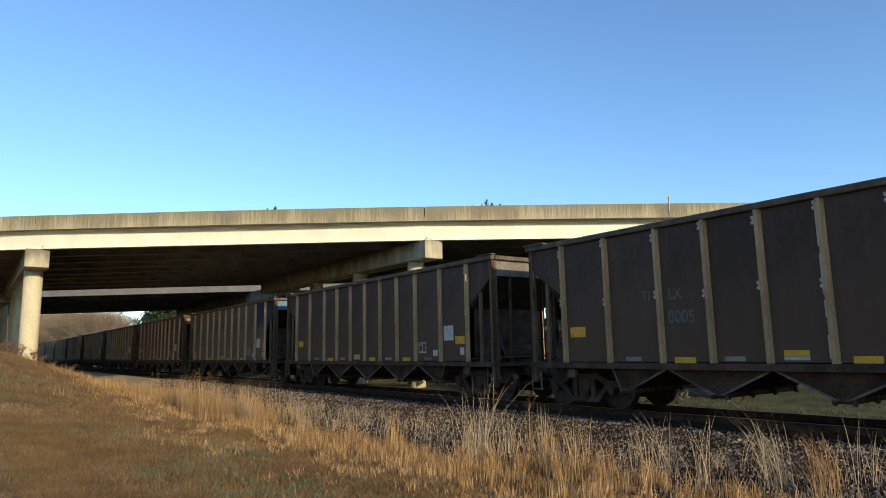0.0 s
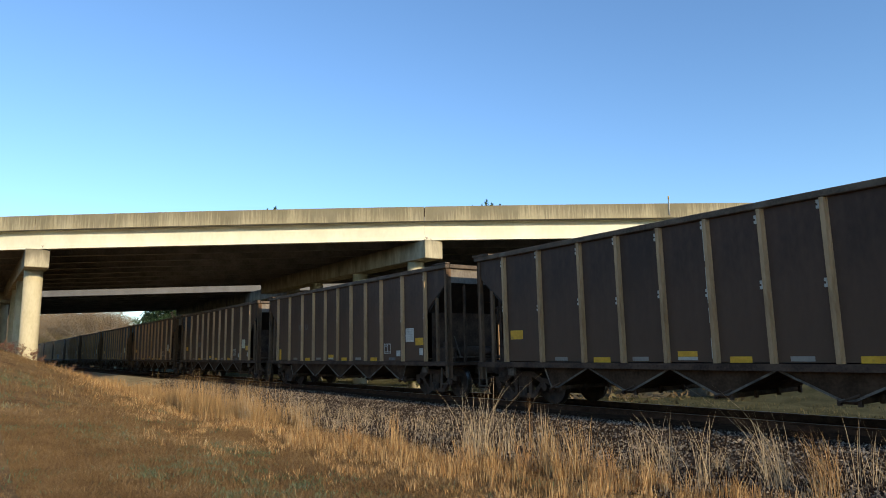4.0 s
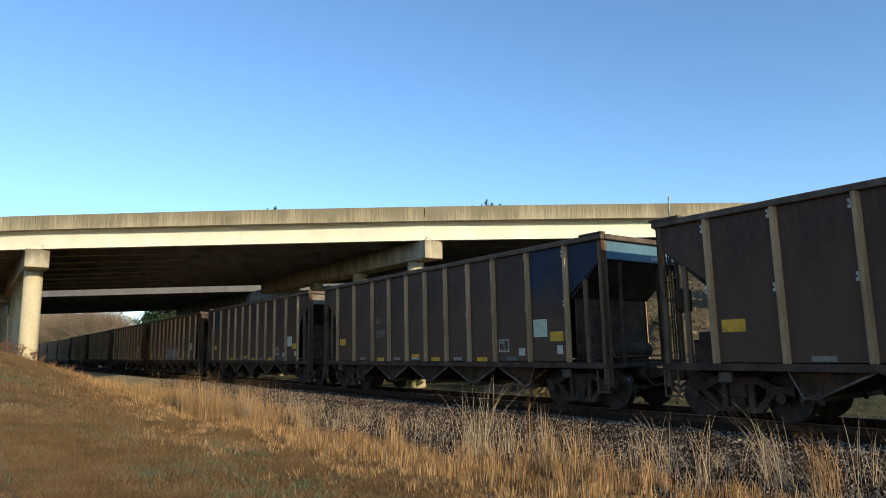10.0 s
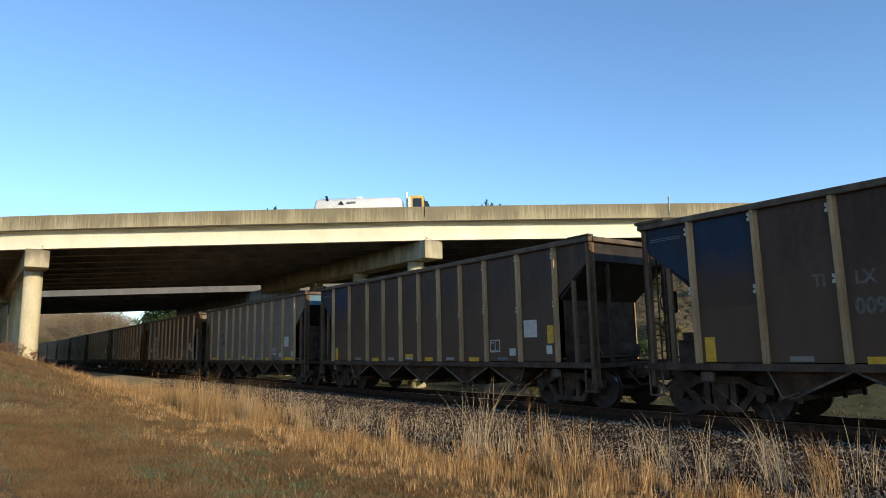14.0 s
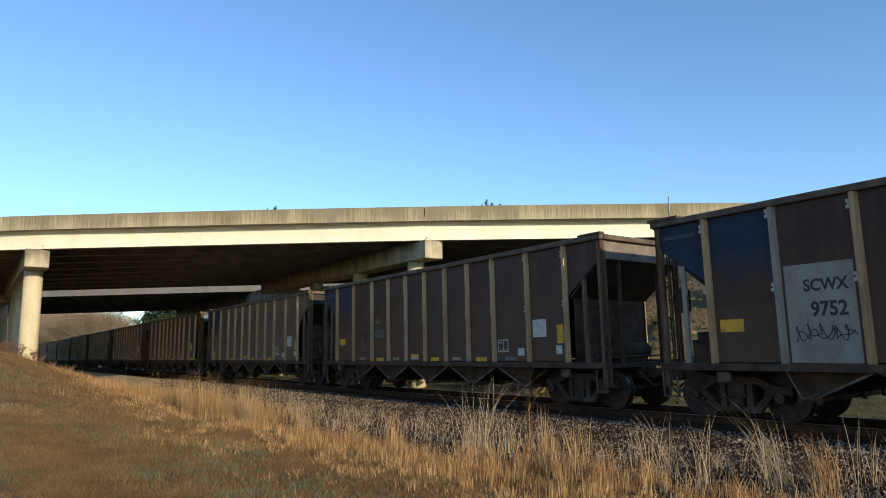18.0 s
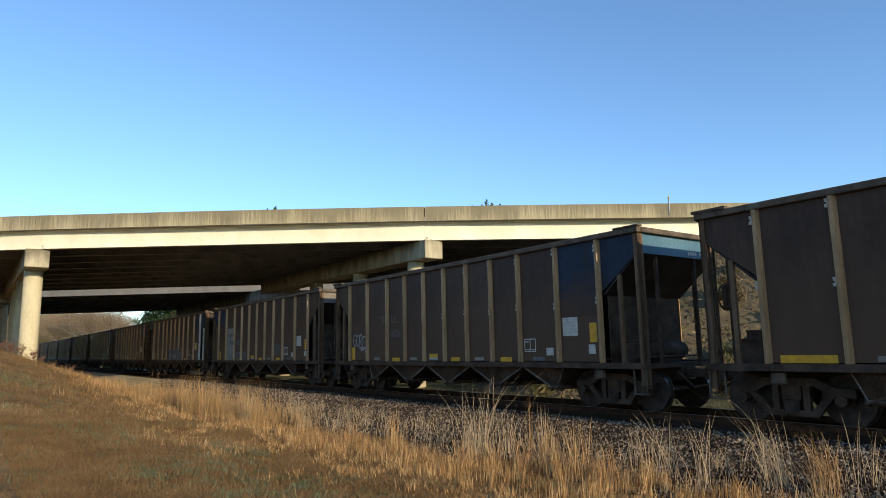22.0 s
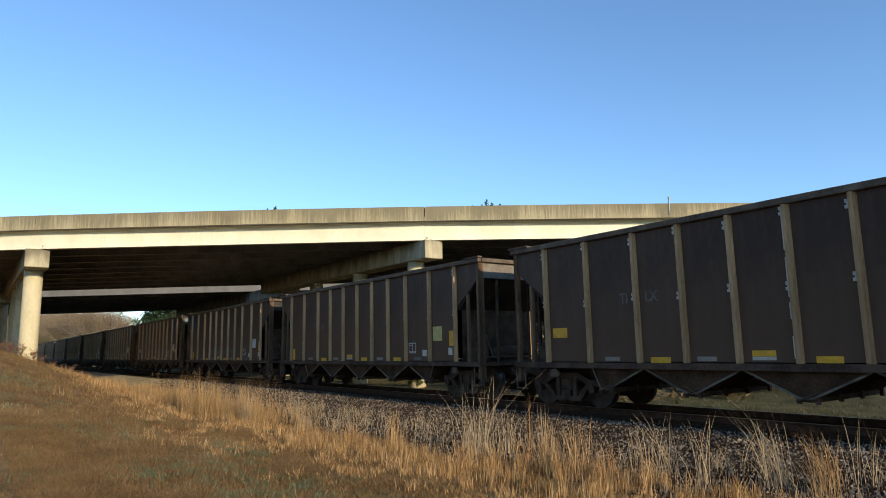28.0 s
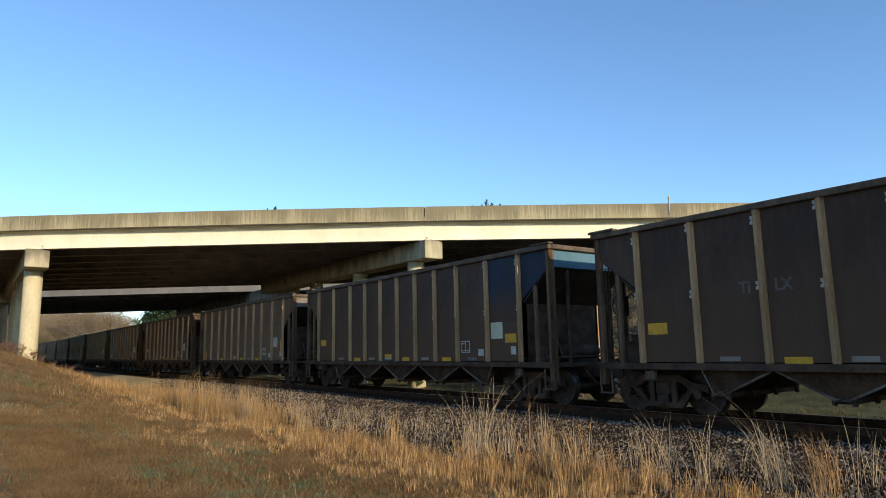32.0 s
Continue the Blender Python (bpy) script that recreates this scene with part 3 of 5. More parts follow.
    part("brake_housing", box(-7.40, -7.27, -0.80, -0.44, 2.2, 2.7, 0.03), M_FRAME, c)
    for e in (1, -1):
        part("air_hose", add_tube(tube((7.35 * e, -0.38, 0.88), (7.75 * e, -0.40, 0.55), 0.028, 6), (7.75 * e, -0.40, 0.55), (8.06 * e, -0.28, 0.62), 0.028, 6), M_FRAME, c)
        part("sill_step", add_box(add_box(box(7.02 * e, 7.05 * e, -HALF - 0.05, -HALF - 0.02, 0.42, 0.95), 7.34 * e, 7.37 * e, -HALF - 0.05, -HALF - 0.02, 0.42, 0.95), 7.02 * e, 7.37 * e, -HALF - 0.06, -HALF + 0.04, 0.42, 0.45), M_CHORD, c)
        part("rib_foot", box(5.9 * e, 6.15 * e, -HALF - 0.02, -HALF + 0.06, 0.76, 0.945), M_CHORD, c, "worn jacking pad")
    # pale brackets beside the ribs
    bk = mesh_of("rib_bracket", prism([(-0.055, -0.08), (0.0, -0.08), (0.0, 0.08), (-0.05, 0.08), (-0.05, 0.02), (-0.02, 0.015), (-0.02, -0.02), (-0.055, -0.025)], -0.04, 0.0), M_CHAIN)
    for i, x in enumerate(RIBS):
        for z in ((3.88, 2.50) if i % 2 else (3.80, 2.56)):
            place(part("rib_bracket", bk, None, c, "chipped pale bracket"), x - 0.058, -HALF - 0.009, z)
    bm = bmesh.new()
    for z0, z1 in ((3.15, 3.85), (2.3, 3.02), (1.9, 2.2), (1.2, 1.6)):
        add_box(bm, -0.085, -0.058, -HALF - 0.03, -HALF, z0, z1)
    part("worn_seam", bm, M_CHAIN, c, "pale worn seam")
    return c


WHEELSETS = []


def train_run(t):
    """How far the train has come at t seconds."""
    u = t / 16.0 - 1.0
    slack = np.interp(t, (0, 2, 6, 9, 13, 17, 19, 20, 23, 25, 26.5, 28, 30, 32), (0.05, 0.0, -0.05, 0.0, 0.145, 0.30, 0.40, 0.46, 0.54, 0.65, 0.43, 0.225, 0.26, 0.21))
    return 174.07 + 195.09 * u + 5.68 * u * u + 0.36 * u ** 3 + float(slack)


PITCH = 16.2
CAR_NUMBERS = list(range(-1, 34))


def car_x(k, t):
    return train_run(t) - PITCH * k - 5.6


first_car = hopper_car()
CARS = {CAR_NUMBERS[0]: first_car}
first_car.matrix_basis = pose(car_x(CAR_NUMBERS[0], 0), 0, 0)
for k in CAR_NUMBERS[1:]:
    CARS[k] = copy_thing(first_car, pose(car_x(k, 0), 0, 0))


# ---- how the cars differ ----
def lettering(word, size, material, name="stencil"):
    cu = bpy.data.curves.new("word", "FONT")
    cu.body, cu.size, cu.extrude, cu.resolution_u = word, size, 0.001, 3
    cu.offset = 0.03 * size
    ob = new("word", cu)
    me = bpy.data.meshes.new_from_object(ob.evaluated_get(bpy.context.evaluated_depsgraph_get()))
    me.transform(Matrix.Rotation(radians(90), 4, "X") @ Matrix.Diagonal((0.86, 1, 1, 1)))
    me.name = name
    me.materials.clear()
    me.materials.append(material)
    bpy.data.objects.remove(ob)
    return me


def side_word(car, word, x, z, size, material, label=""):
    me = WORDS.get((word, size, material.name)) or lettering(word, size, material)
    WORDS[(word, size, material.name)] = me
    return place(part("stencil", me, None, car, label), x, -HALF - 0.004, z)


WORDS, PLATES = {}, {}


def plate(car, name, x0, x1, z0, z1, material, label="", lift=0.004):
    key = (name, x0, x1, z0, z1, material.name)
    if key not in PLATES:
        PLATES[key] = mesh_of(name, box(x0, x1, -HALF - lift, -HALF - 0.001, z0, z1), material)
    return part(name, PLATES[key], None, car, label)


def lined_plate(car, name, x0, x1, z0, z1, material, label, rows=7):
    """A placard whose small print is drawn as thin grey bars."""
    p = plate(car, name, x0, x1, z0, z1, material, label)
    key = ("print", x0, x1, z0, z1, rows)
    if key not in PLATES:
        bm = bmesh.new()
        step = (z1 - z0) / (rows + 1)
        for i in range(rows):
            z = z1 - step * (i + 0.9)
            add_box(bm, x0 + 0.04, x1 - 0.04 - 0.09 * ((i * 7) % 3), -HALF - 0.0065, -HALF - 0.004, z, z + step * 0.28)
        PLATES[key] = mesh_of("small_print", bm, M_CHAIN)
    part("small_print", PLATES[key], None, p, "rows of unreadable grey print")
    return p


def logo_box(car, shift):
    if "logo" not in PLATES:
        bm = bmesh.new()
        for x0, x1, z0, z1 in ((3.54, 3.96, 1.69, 1.715), (3.54, 3.96, 1.375, 1.40), (3.54, 3.56, 1.40, 1.69), (3.94, 3.96, 1.40, 1.69), (3.745, 3.765, 1.43, 1.69), (3.58, 3.70, 1.62, 1.65), (3.56, 3.94, 1.425, 1.44)):
            add_box(bm, x0, x1, -HALF - 0.005, -HALF - 0.001, z0, z1)
        PLATES["logo"] = mesh_of("inspection_box", bm, M_WHITE)
    place(part("inspection_box", PLATES["logo"], None, car, "white outlined inspection box"), shift[0], 0, shift[1])


def recolour(car, name, test, material, label=""):
    for o in car.children:
        if o.name.split(".")[0] == name and test(o):
            o.material_slots[0].link = "OBJECT"
            o.material_slots[0].material = material
            tagged(o, label)


def stroke_mesh(name, paths, width, material, lift):
    """Sprayed lines: flat ribbons along the paths (x, z)."""
    bm = bmesh.new()
    y = -HALF - lift
    for j, path in enumerate(paths):
        pts = [Vector((a, b)) for a, b in path]
        prev = None
        for i, p in enumerate(pts):
            d = (pts[min(i + 1, len(pts) - 1)] - pts[max(i - 1, 0)])
            d = d.normalized() if d.length > 1e-6 else Vector((1, 0))
            n = Vector((-d.y, d.x)) * width / 2
            cur = [bm.verts.new((p.x + s * n.x, y - 0.0006 * j - 0.00012 * i, p.y + s * n.y)) for s in (1, -1)]
            if prev:
                bm.faces.new((prev[0], cur[0], cur[1], prev[1]))
            prev = cur
    me = bpy.data.meshes.new(name)
    bm.to_mesh(me)
    bm.free()
    me.materials.append(material)
    return me


def scribble(rng, x0, x1, z0, z1, loops):
    """A quick looping hand line across a field."""
    n = loops * 14
    ph = [rng.uniform(0, 6.3) for _ in range(4)]
    out = []
    for i in range(n + 1):
        s = i / n
        x = x0 + (x1 - x0) * (s + 0.06 * math.sin(loops * 6.28 * s + ph[0]))
        z = (z0 + z1) / 2 + (z1 - z0) / 2 * (0.62 * math.sin(loops * 6.28 * s + ph[1]) + 0.38 * math.sin(loops * 11.0 * s + ph[2]))
        out.append((x, z))
    return out


def tag_scrawl(car, seed, x0, x1, z0, z1, material, loops=5, width=0.022):
    rng = random.Random(seed)
    paths = [scribble(rng, x0, x1, z0, z1, loops), scribble(rng, x0 + 0.05, x1 - 0.05, z0, z0 + (z1 - z0) * 0.7, loops - 2)]
    part("spray_scrawl", stroke_mesh("spray_scrawl", paths, width, material, 0.006), None, car, "pale sprayed scrawl")


STROKES = {"G": (((0.95, 0.8), (0.5, 1.0), (0.05, 0.55), (0.4, 0.0), (0.9, 0.25), (0.85, 0.5), (0.5, 0.48)),),
           "O": (((0.5, 1.0), (0.08, 0.6), (0.35, 0.05), (0.85, 0.25), (0.9, 0.8), (0.5, 1.0), (0.3, 0.9)),),
           "R": (((0.1, 0.0), (0.2, 0.95)), ((0.05, 0.9), (0.6, 1.05), (0.9, 0.75), (0.55, 0.5), (0.25, 0.45), (0.6, 0.3), (1.05, -0.05))),
           "E": (((0.95, 0.95), (0.3, 0.95), (0.15, 0.5), (0.25, 0.05), (0.95, 0.0)), ((0.2, 0.5), (0.75, 0.52))),
           "V": (((-0.05, 0.95), (0.2, 0.6), (0.45, 0.0), (0.7, 0.6), (0.95, 1.05)),)}


def sprayed_word(car, word, x0, x1, z0, z1, material, width, seed):
    """Quick hand-sprayed capitals that run into one another, with a flourish below."""
    rng = random.Random(seed)
    step = (x1 - x0) / len(word)
    paths = []
    for i, ch in enumerate(word):
        lift, tilt = rng.uniform(-0.05, 0.05), rng.uniform(-0.12, 0.12)
        for line in STROKES[ch]:
            paths.append(smooth_path([(x0 + step * (i - 0.06 + 1.12 * a + tilt * (b - 0.5)), z0 + (z1 - z0) * (b + lift - 0.18 * i / len(word))) for a, b in line]))
    low = z0 - 0.30 * (z1 - z0)
    paths.append(smooth_path([(x0 + 0.45 * (x1 - x0), low + 0.05), (x1, z0 - 0.05), (x0 + 0.6 * (x1 - x0), low - 0.04), (x1 + 0.02, low + 0.02), (x1 - 0.06, low - 0.12)]))
    part("sprayed_word", stroke_mesh("sprayed_word", paths, width, material, 0.006), None, car, "white hand-sprayed graffiti letters")


def smooth_path(pts, n=7):
    """A rounded line through the points."""
    out = []
    for i in range(len(pts) - 1):
        p0, p1, p2, p3 = (Vector(pts[max(0, min(len(pts) - 1, i + k))]) for k in (-1, 0, 1, 2))
        for j in range(n):
            t = j / n
            q = 0.5 * (2 * p1 + (p2 - p0) * t + (2 * p0 - 5 * p1 + 4 * p2 - p3) * t * t + (3 * p1 - p0 - 3 * p2 + p3) * t ** 3)
            out.append((q.x, q.y))
    return out + [tuple(pts[-1])]


GLYPHS = (((0.0, 0.1), (0.15, 0.85), (0.45, 0.75), (0.4, 0.2), (0.75, 0.6), (1.0, 0.2)), ((0.1, 0.7), (0.5, 0.95), (0.9, 0.6), (0.6, 0.1), (0.2, 0.3), (0.6, 0.55)),
          ((0.0, 0.9), (0.25, 0.15), (0.5, 0.8), (0.7, 0.2), (1.0, 0.9)), ((0.9, 0.75), (0.4, 0.9), (0.1, 0.4), (0.5, 0.05), (0.9, 0.35), (0.45, 0.5)))


def spray_cloud(car, seed, x0, x1, z0, z1, material):
    """A ragged filled field behind sprayed letters, one bulge to a letter."""
    rng = random.Random(seed)
    n = 44
    low = [(x0 + (x1 - x0) * i / n, z0 + 0.03 * rng.random()) for i in range(n + 1)]
    high = [(x0 + (x1 - x0) * i / n, z1 - 0.16 * abs(math.cos(math.pi * 6 * i / n)) - 0.05 * rng.random()) for i in range(n, -1, -1)]
    part("spray_field", prism(low + high, -HALF - 0.0052, -HALF - 0.001), material, car, "pale sprayed background field")


def bubble_piece(car, seed, x0, x1, z0, z1, fill, line, count, width):
    """A row of fat sprayed strokes with dark outlines, over panels and ribs."""
    rng = random.Random(seed)
    step = (x1 - x0) / count
    paths = []
    for i in range(count):
        g = GLYPHS[(i + seed) % len(GLYPHS)]
        up = rng.uniform(0.86, 1.0)
        flip = (i * 5 + seed) % 4
        g = [(1 - a if flip & 1 else a, 1 - b if flip & 2 else b) for a, b in g]
        pts = [(x0 + step * (i - 0.05) + step * 1.08 * a + rng.uniform(-0.03, 0.03), z0 + width * 0.4 + (z1 - z0 - width * 0.8) * up * b) for a, b in g]
        paths.append(smooth_path(pts))
    f = part("spray_fill", stroke_mesh("spray_fill", paths, width, fill, 0.0085), None, car, "grey-white sprayed lettering shapes")
    part("spray_outline", stroke_mesh("spray_outline", paths, width + 0.035, line, 0.0066), None, f, "dark sprayed outline")
    part("spray_line", stroke_mesh("spray_line", paths, 0.014, line, 0.0105), None, f, "thin dark line")
    for x in RIBS:
        if x0 < x < x1:
            part("rib_spray", prism([(x - 0.058, -HALF), (x - 0.039, -HALF - 0.094), (x + 0.039, -HALF - 0.094), (x + 0.058, -HALF)], z0 + 0.03, z1 - rng.uniform(0.02, 0.2), "z"), fill, f)


M_FAINT = ramp_mat("worn_grey_stencil", (0.10, 0.095, 0.085), (0.18, 0.17, 0.155), 9, 0.7, 0.0, 0.0)
M_GHOST = ramp_mat("ghosted_grey_stencil", (0.078, 0.064, 0.050), (0.135, 0.114, 0.092), 9, 0.7, 0.0, 0.0)
M_SPRAY_DULL = ramp_mat("dull_spray_fill", (0.055, 0.055, 0.053), (0.13, 0.132, 0.13), 2.5, 0.6, 0.0, 0.03, (1, 1, 1), 6, (0.28, 0.285, 0.28), 2.2, 0.58)
M_SPRAY_PALE = ramp_mat("thin_spray_field", (0.11, 0.105, 0.098), (0.24, 0.23, 0.215), 3.0, 0.7, 0.0, 0.03, (1, 1, 1), 6, (0.06, 0.052, 0.045), 2.4, 0.58)
M_FADED = ramp_mat("faded_dark_stencil", (0.022, 0.02, 0.018), (0.04, 0.036, 0.032), 9, 0.7, 0.0, 0.0)
M_PATCH = ramp_mat("patched_grey_primer", (0.215, 0.180, 0.136), (0.30, 0.256, 0.20), 3, 0.7, 0.0, 0.05, (1, 1, 0.4), 8, (0.17, 0.16, 0.14), 1.5, 0.62)
M_YPLACARD = ramp_mat("yellow_placard", (0.42, 0.33, 0.07), (0.54, 0.44, 0.12), 6, 0.6, 0.0, 0.03)
M_BROWN_END = ramp_mat("rusty_brown_end", (0.10, 0.082, 0.062), (0.20, 0.165, 0.125), 2.4, 0.75, 0.0, 0.1, (1, 1, 0.5), 8, (0.06, 0.05, 0.04), 1.4, 0.6)

# number: body, rear yellow, front yellow, placard, end, blue rear, blue front, words, patch
LOOKS = {
    -1: ("dark", "H", "H", "w", "dark", 0, 0, "LX 0005", ""), 0: ("dark", "H", "H", "w", "brown", 0, 0, "", ""),
    1: ("brown", "V", "V", "w", "blue", 0, 1, "", "SCWX 9799"), 2: ("dark", "H", "V", "w", "brown", 0, 0, "", ""),
    3: ("dark", "V", "H", "w", "brown", 0, 0, "LX", ""), 4: ("dark", "H", "H", "g", "brown", 1, 0, "LX 0098", ""),
    5: ("dark", "H", "H", "w", "brown", 1, 0, "", ""), 6: ("dark", "H", "H", "g", "blue", 0, 1, "", ""),
    7: ("dark", "H", "H", "g", "blue", 0, 1, "LX 0099", ""), 8: ("dark", "H", "H", "g", "brown", 1, 0, "", ""),
    9: ("dark", "V", "V", "w", "dark", 1, 0, "LX 0092", ""), 10: ("dark", "V", "V", "w", "dark", 1, 0, "", ""),
    11: ("grey", "Y", "Y", "w", "blue", 0, 0, "", "SCWX 9800"), 12: ("dark", "H", "H", "w", "brown", 1, 0, "", "P SCWX 9752"),
    13: ("dark", "H", "V", "w", "brown", 1, 0, "LX 0053", "SCWX 973"), 14: ("brown", "V", "V", "w", "dark", 1, 0, "", "SCWX 9796"),
    15: ("dark", "Y", "Y", "y", "blue", 0, 0, "", ""), 16: ("dark", "V", "V", "w", "blue", 0, 1, "LX 0026", ""),
    17: ("dark", "V", "V", "w", "brown", 1, 0, "LX 0042", "P SCWX 9718"), 18: ("dark", "V", "V", "y", "dark", 0, 1, "", ""),
    19: ("dark", "V", "V", "w", "blue", 0, 1, "LX", ""), 20: ("dark", "H", "H", "y", "blue", 0, 1, "LX", ""),
    21: ("dark", "V", "V", "y", "brown", 0, 0, "LX", ""), 22: ("dark", "V", "V", "w", "dark", 1, 0, "", ""),
    23: ("dark", "H", "H", "w", "blue", 0, 1, "LX", ""), 24: ("dark", "H", "H", "g", "blue", 0, 1, "", ""),
    25: ("brown", "V", "V", "w", "brown", 0, 0, "", ""), 28: ("brown", "V", "H", "w", "blue", 0, 0, "", ""),
    31: ("brown", "H", "V", "w", "brown", 0, 0, "", ""),
}
BODY = {"dark": None, "brown": M_SIDE_BROWN, "grey": M_SIDE_GREY}
PLACARD = {"w": (M_WHITE, "white placard with grey print"), "g": (M_PLACARD, "pale green placard with grey print"), "y": (M_YPLACARD, "yellow-green placard with grey print")}
CAR_LABEL = {"dark": "grimy black-brown coal hopper car with dusty tan ribs", "brown": "dusty brown coal hopper car with dusty tan ribs", "grey": "weathered light grey coal hopper car with tan ribs"}

for k, car in CARS.items():
    body, rear, front, card, end, blue_rear, blue_front, word, patch = LOOKS.get(k, ("dark", "HV"[k % 2], "HV"[(k + 1) % 2], "w", ("brown", "blue", "dark")[k % 3], k % 2, 0, "", ""))
    text = CAR_LABEL[body]
    if end == "blue":
        text = text.replace(" with dusty tan ribs", " with tan ribs and blue end")
    tagged(car, text)
    if BODY[body]:
        plate(car, "weld_seam", -6.1, 6.1, 2.86, 2.872, M_CHORD, "dark horizontal weld seam", 0.003)
        recolour(car, "side_panel", lambda o: True, BODY[body])
        recolour(car, "end_panel", lambda o: True, BODY[body])
    # rear and front yellow markings
    for mode, near, far in ((rear, -6.0, -5.52), (front, 5.52, 5.98)):
        inner = near if near < 0 else far
        if mode == "H":
            plate(car, "reflector", near, far, 1.71 - 0.08 * (near > 0), 1.95 - 0.08 * (near > 0), M_YELLOW, "yellow rectangle")
        elif mode == "V":
            a, b = (-6.02, -5.80) if near < 0 else (5.80, 6.02)
            plate(car, "reflector", a, b, 1.14 + 0.44 * (near > 0), 1.62 + 0.42 * (near > 0), M_YELLOW, "tall yellow marking")
        else:
            a, b = (-5.95, -4.98) if near < 0 else (4.95, 6.02)
            plate(car, "reflector", a, b, 1.12, 1.26, M_YELLOW, "long yellow band")
    for x0, x1, z0, z1 in ((2.56, 3.02, 1.12, 1.24), (0.27, 0.71, 1.12, 1.24), (-3.13, -2.64, 1.11, 1.23)):
        plate(car, "reflector", x0, x1, z0, z1, M_YELLOW, "yellow reflector strip")
    plate(car, "reflector", -0.87, -0.42, 1.24, 1.35, M_YELLOW, "yellow reflector strip")
    plate(car, "reflector", -0.87, -0.42, 1.17, 1.236, M_CHAIN, "grey reflector strip")
    for x0 in (-4.38, -2.02, 1.42, 3.85):
        plate(car, "reflector", x0, x0 + 0.42, 1.15, 1.24, M_PATCH if x0 != 3.85 else M_FAINT, "grey reflector strip")
    mat_card, card_label = PLACARD[card]
    lined_plate(car, "placard", 4.94, 5.43, 1.75, 2.20, mat_card, card_label)
    lined_plate(car, "label", 4.34, 4.59, 1.28, 1.47, M_WHITE, "small white label", 4)
    lined_plate(car, "label", 5.75, 5.95, 1.31, 1.53, M_WHITE, "small white label", 3)
    logo_box(car, (-1.05, -0.22) if k == 15 else (0.0, 0.0))
    if end in ("blue", "brown", "grey"):
        recolour(car, "end_plate", lambda o: True, {"blue": M_BLUE_END, "brown": M_BROWN_END, "grey": M_SIDE_GREY}[end], {"blue": "sky blue upper end sheet", "brown": "rusty brown upper end sheet", "grey": "grey upper end sheet"}[end])
    if end == "blue":
        bm = bmesh.new()
        for i in range(10):
            if i != 4:
                add_box(bm, 7.311, 7.315, 0.42 + i * 0.095, 0.49 + i * 0.095, 3.60 + 0.01 * (i % 2), 3.69)
        if "end_bars" not in PLATES:
            PLATES["end_bars"] = mesh_of("end_stencil", bm, M_WHITE)
        part("end_stencil", PLATES["end_bars"], None, car, "row of unreadable white characters")
    zone = []
    if blue_rear:
        zone.append((-7.3, -4.85))
    if blue_front:
        zone.append((4.85, 7.3))
    for a, b in zone:
        # the blue coat shows on the upper half of the end panels
        for x0, x1, z0 in ((-6.08, -4.88, 2.2), (4.88, 6.08, 2.2)):
            if a < x0 and x1 < b and not (patch.startswith("P") and x0 > 0):
                plate(car, "blue_coat", x0, x1, z0, ZTOP - 0.14, M_BLUE if body == "dark" else M_BLUE_DUSTY, "faded blue upper panel", 0.003)
        recolour(car, "end_panel", lambda o: a < sum(v.co.x for v in o.data.vertices) / len(o.data.vertices) < b and o.data.vertices[0].co.y < 0, M_BLUE_SHEET, "faded blue end panel")
        if a < 0:
            plate(car, "roof_stripe", -7.15, -6.4, 3.70, 3.712, M_FAINT, "thin pale stripe", 0.005)
            plate(car, "roof_stripe", -7.15, -6.4, 3.74, 3.752, M_FAINT, "thin pale stripe", 0.005)
    if word:
        tone = M_FAINT if word[-4:] in ("0053", "0042", "0098", "0099") else M_GHOST
        bits = word.split()
        side_word(car, bits[0], -3.18, 2.44, 0.31, tone, "worn white stencilled letters")
        if not patch:
            side_word(car, "TI", -3.86, 2.44, 0.31, M_GHOST, "rubbed ghost letters")
        if len(bits) > 1:
            side_word(car, bits[1], -3.22, 1.94, 0.37, tone, "worn white stencilled digits")
    if patch:
        if patch.startswith("P"):
            plate(car, "paint_patch", -4.68, -3.52, 1.12, 2.86, M_PATCH, "pale grey primer patch", 0.003)
        bits = patch.split()[-2:]
        tone = M_BLACK if body == "grey" or patch.startswith("P") else M_FADED
        side_word(car, bits[0], -4.36, 2.38, 0.29, tone, "black stencilled reporting letters")
        side_word(car, bits[1], -4.27, 1.94, 0.35, tone, "black stencilled digits")
    if body == "grey":
        ring = [(-1.7 + 0.2 * math.cos(a * 0.3307), 2.42 + 0.2 * math.sin(a * 0.3307)) for a in range(20)]
        part("round_mark", stroke_mesh("round_mark", [ring, [(-1.7, 2.52), (-1.7, 2.32)]], 0.022, M_FADED, 0.005), None, car, "worn dark ring mark")

spray_cloud(CARS[9], 4, -1.30, 2.08, 1.12, 2.0, M_SPRAY_PALE)
bubble_piece(CARS[9], 3, -1.24, 2.01, 1.16, 2.0, M_PAINT, M_GHOST, 7, 0.20)
bubble_piece(CARS[18], 5, -1.18, 2.12, 1.08, 1.93, M_SPRAY_DULL, M_PAINT, 5, 0.24)
tag_scrawl(CARS[12], 1, -2.16, -1.38, 1.45, 1.95, M_PAINT_BLUE, 5, 0.03)
tag_scrawl(CARS[12], 14, -4.62, -3.6, 1.5, 1.82, M_BLACK, 5, 0.018)
sprayed_word(CARS[5], "VOGR", 0.14, 0.98, 1.42, 1.84, M_PAINT, 0.036, 8)
tag_scrawl(CARS[5], 12, 1.3, 2.1, 1.75, 2.0, M_GHOST, 5, 0.02)
tag_scrawl(CARS[6], 4, 0.12, 0.82, 1.44, 1.93, M_PAINT_BLUE, 4, 0.022)
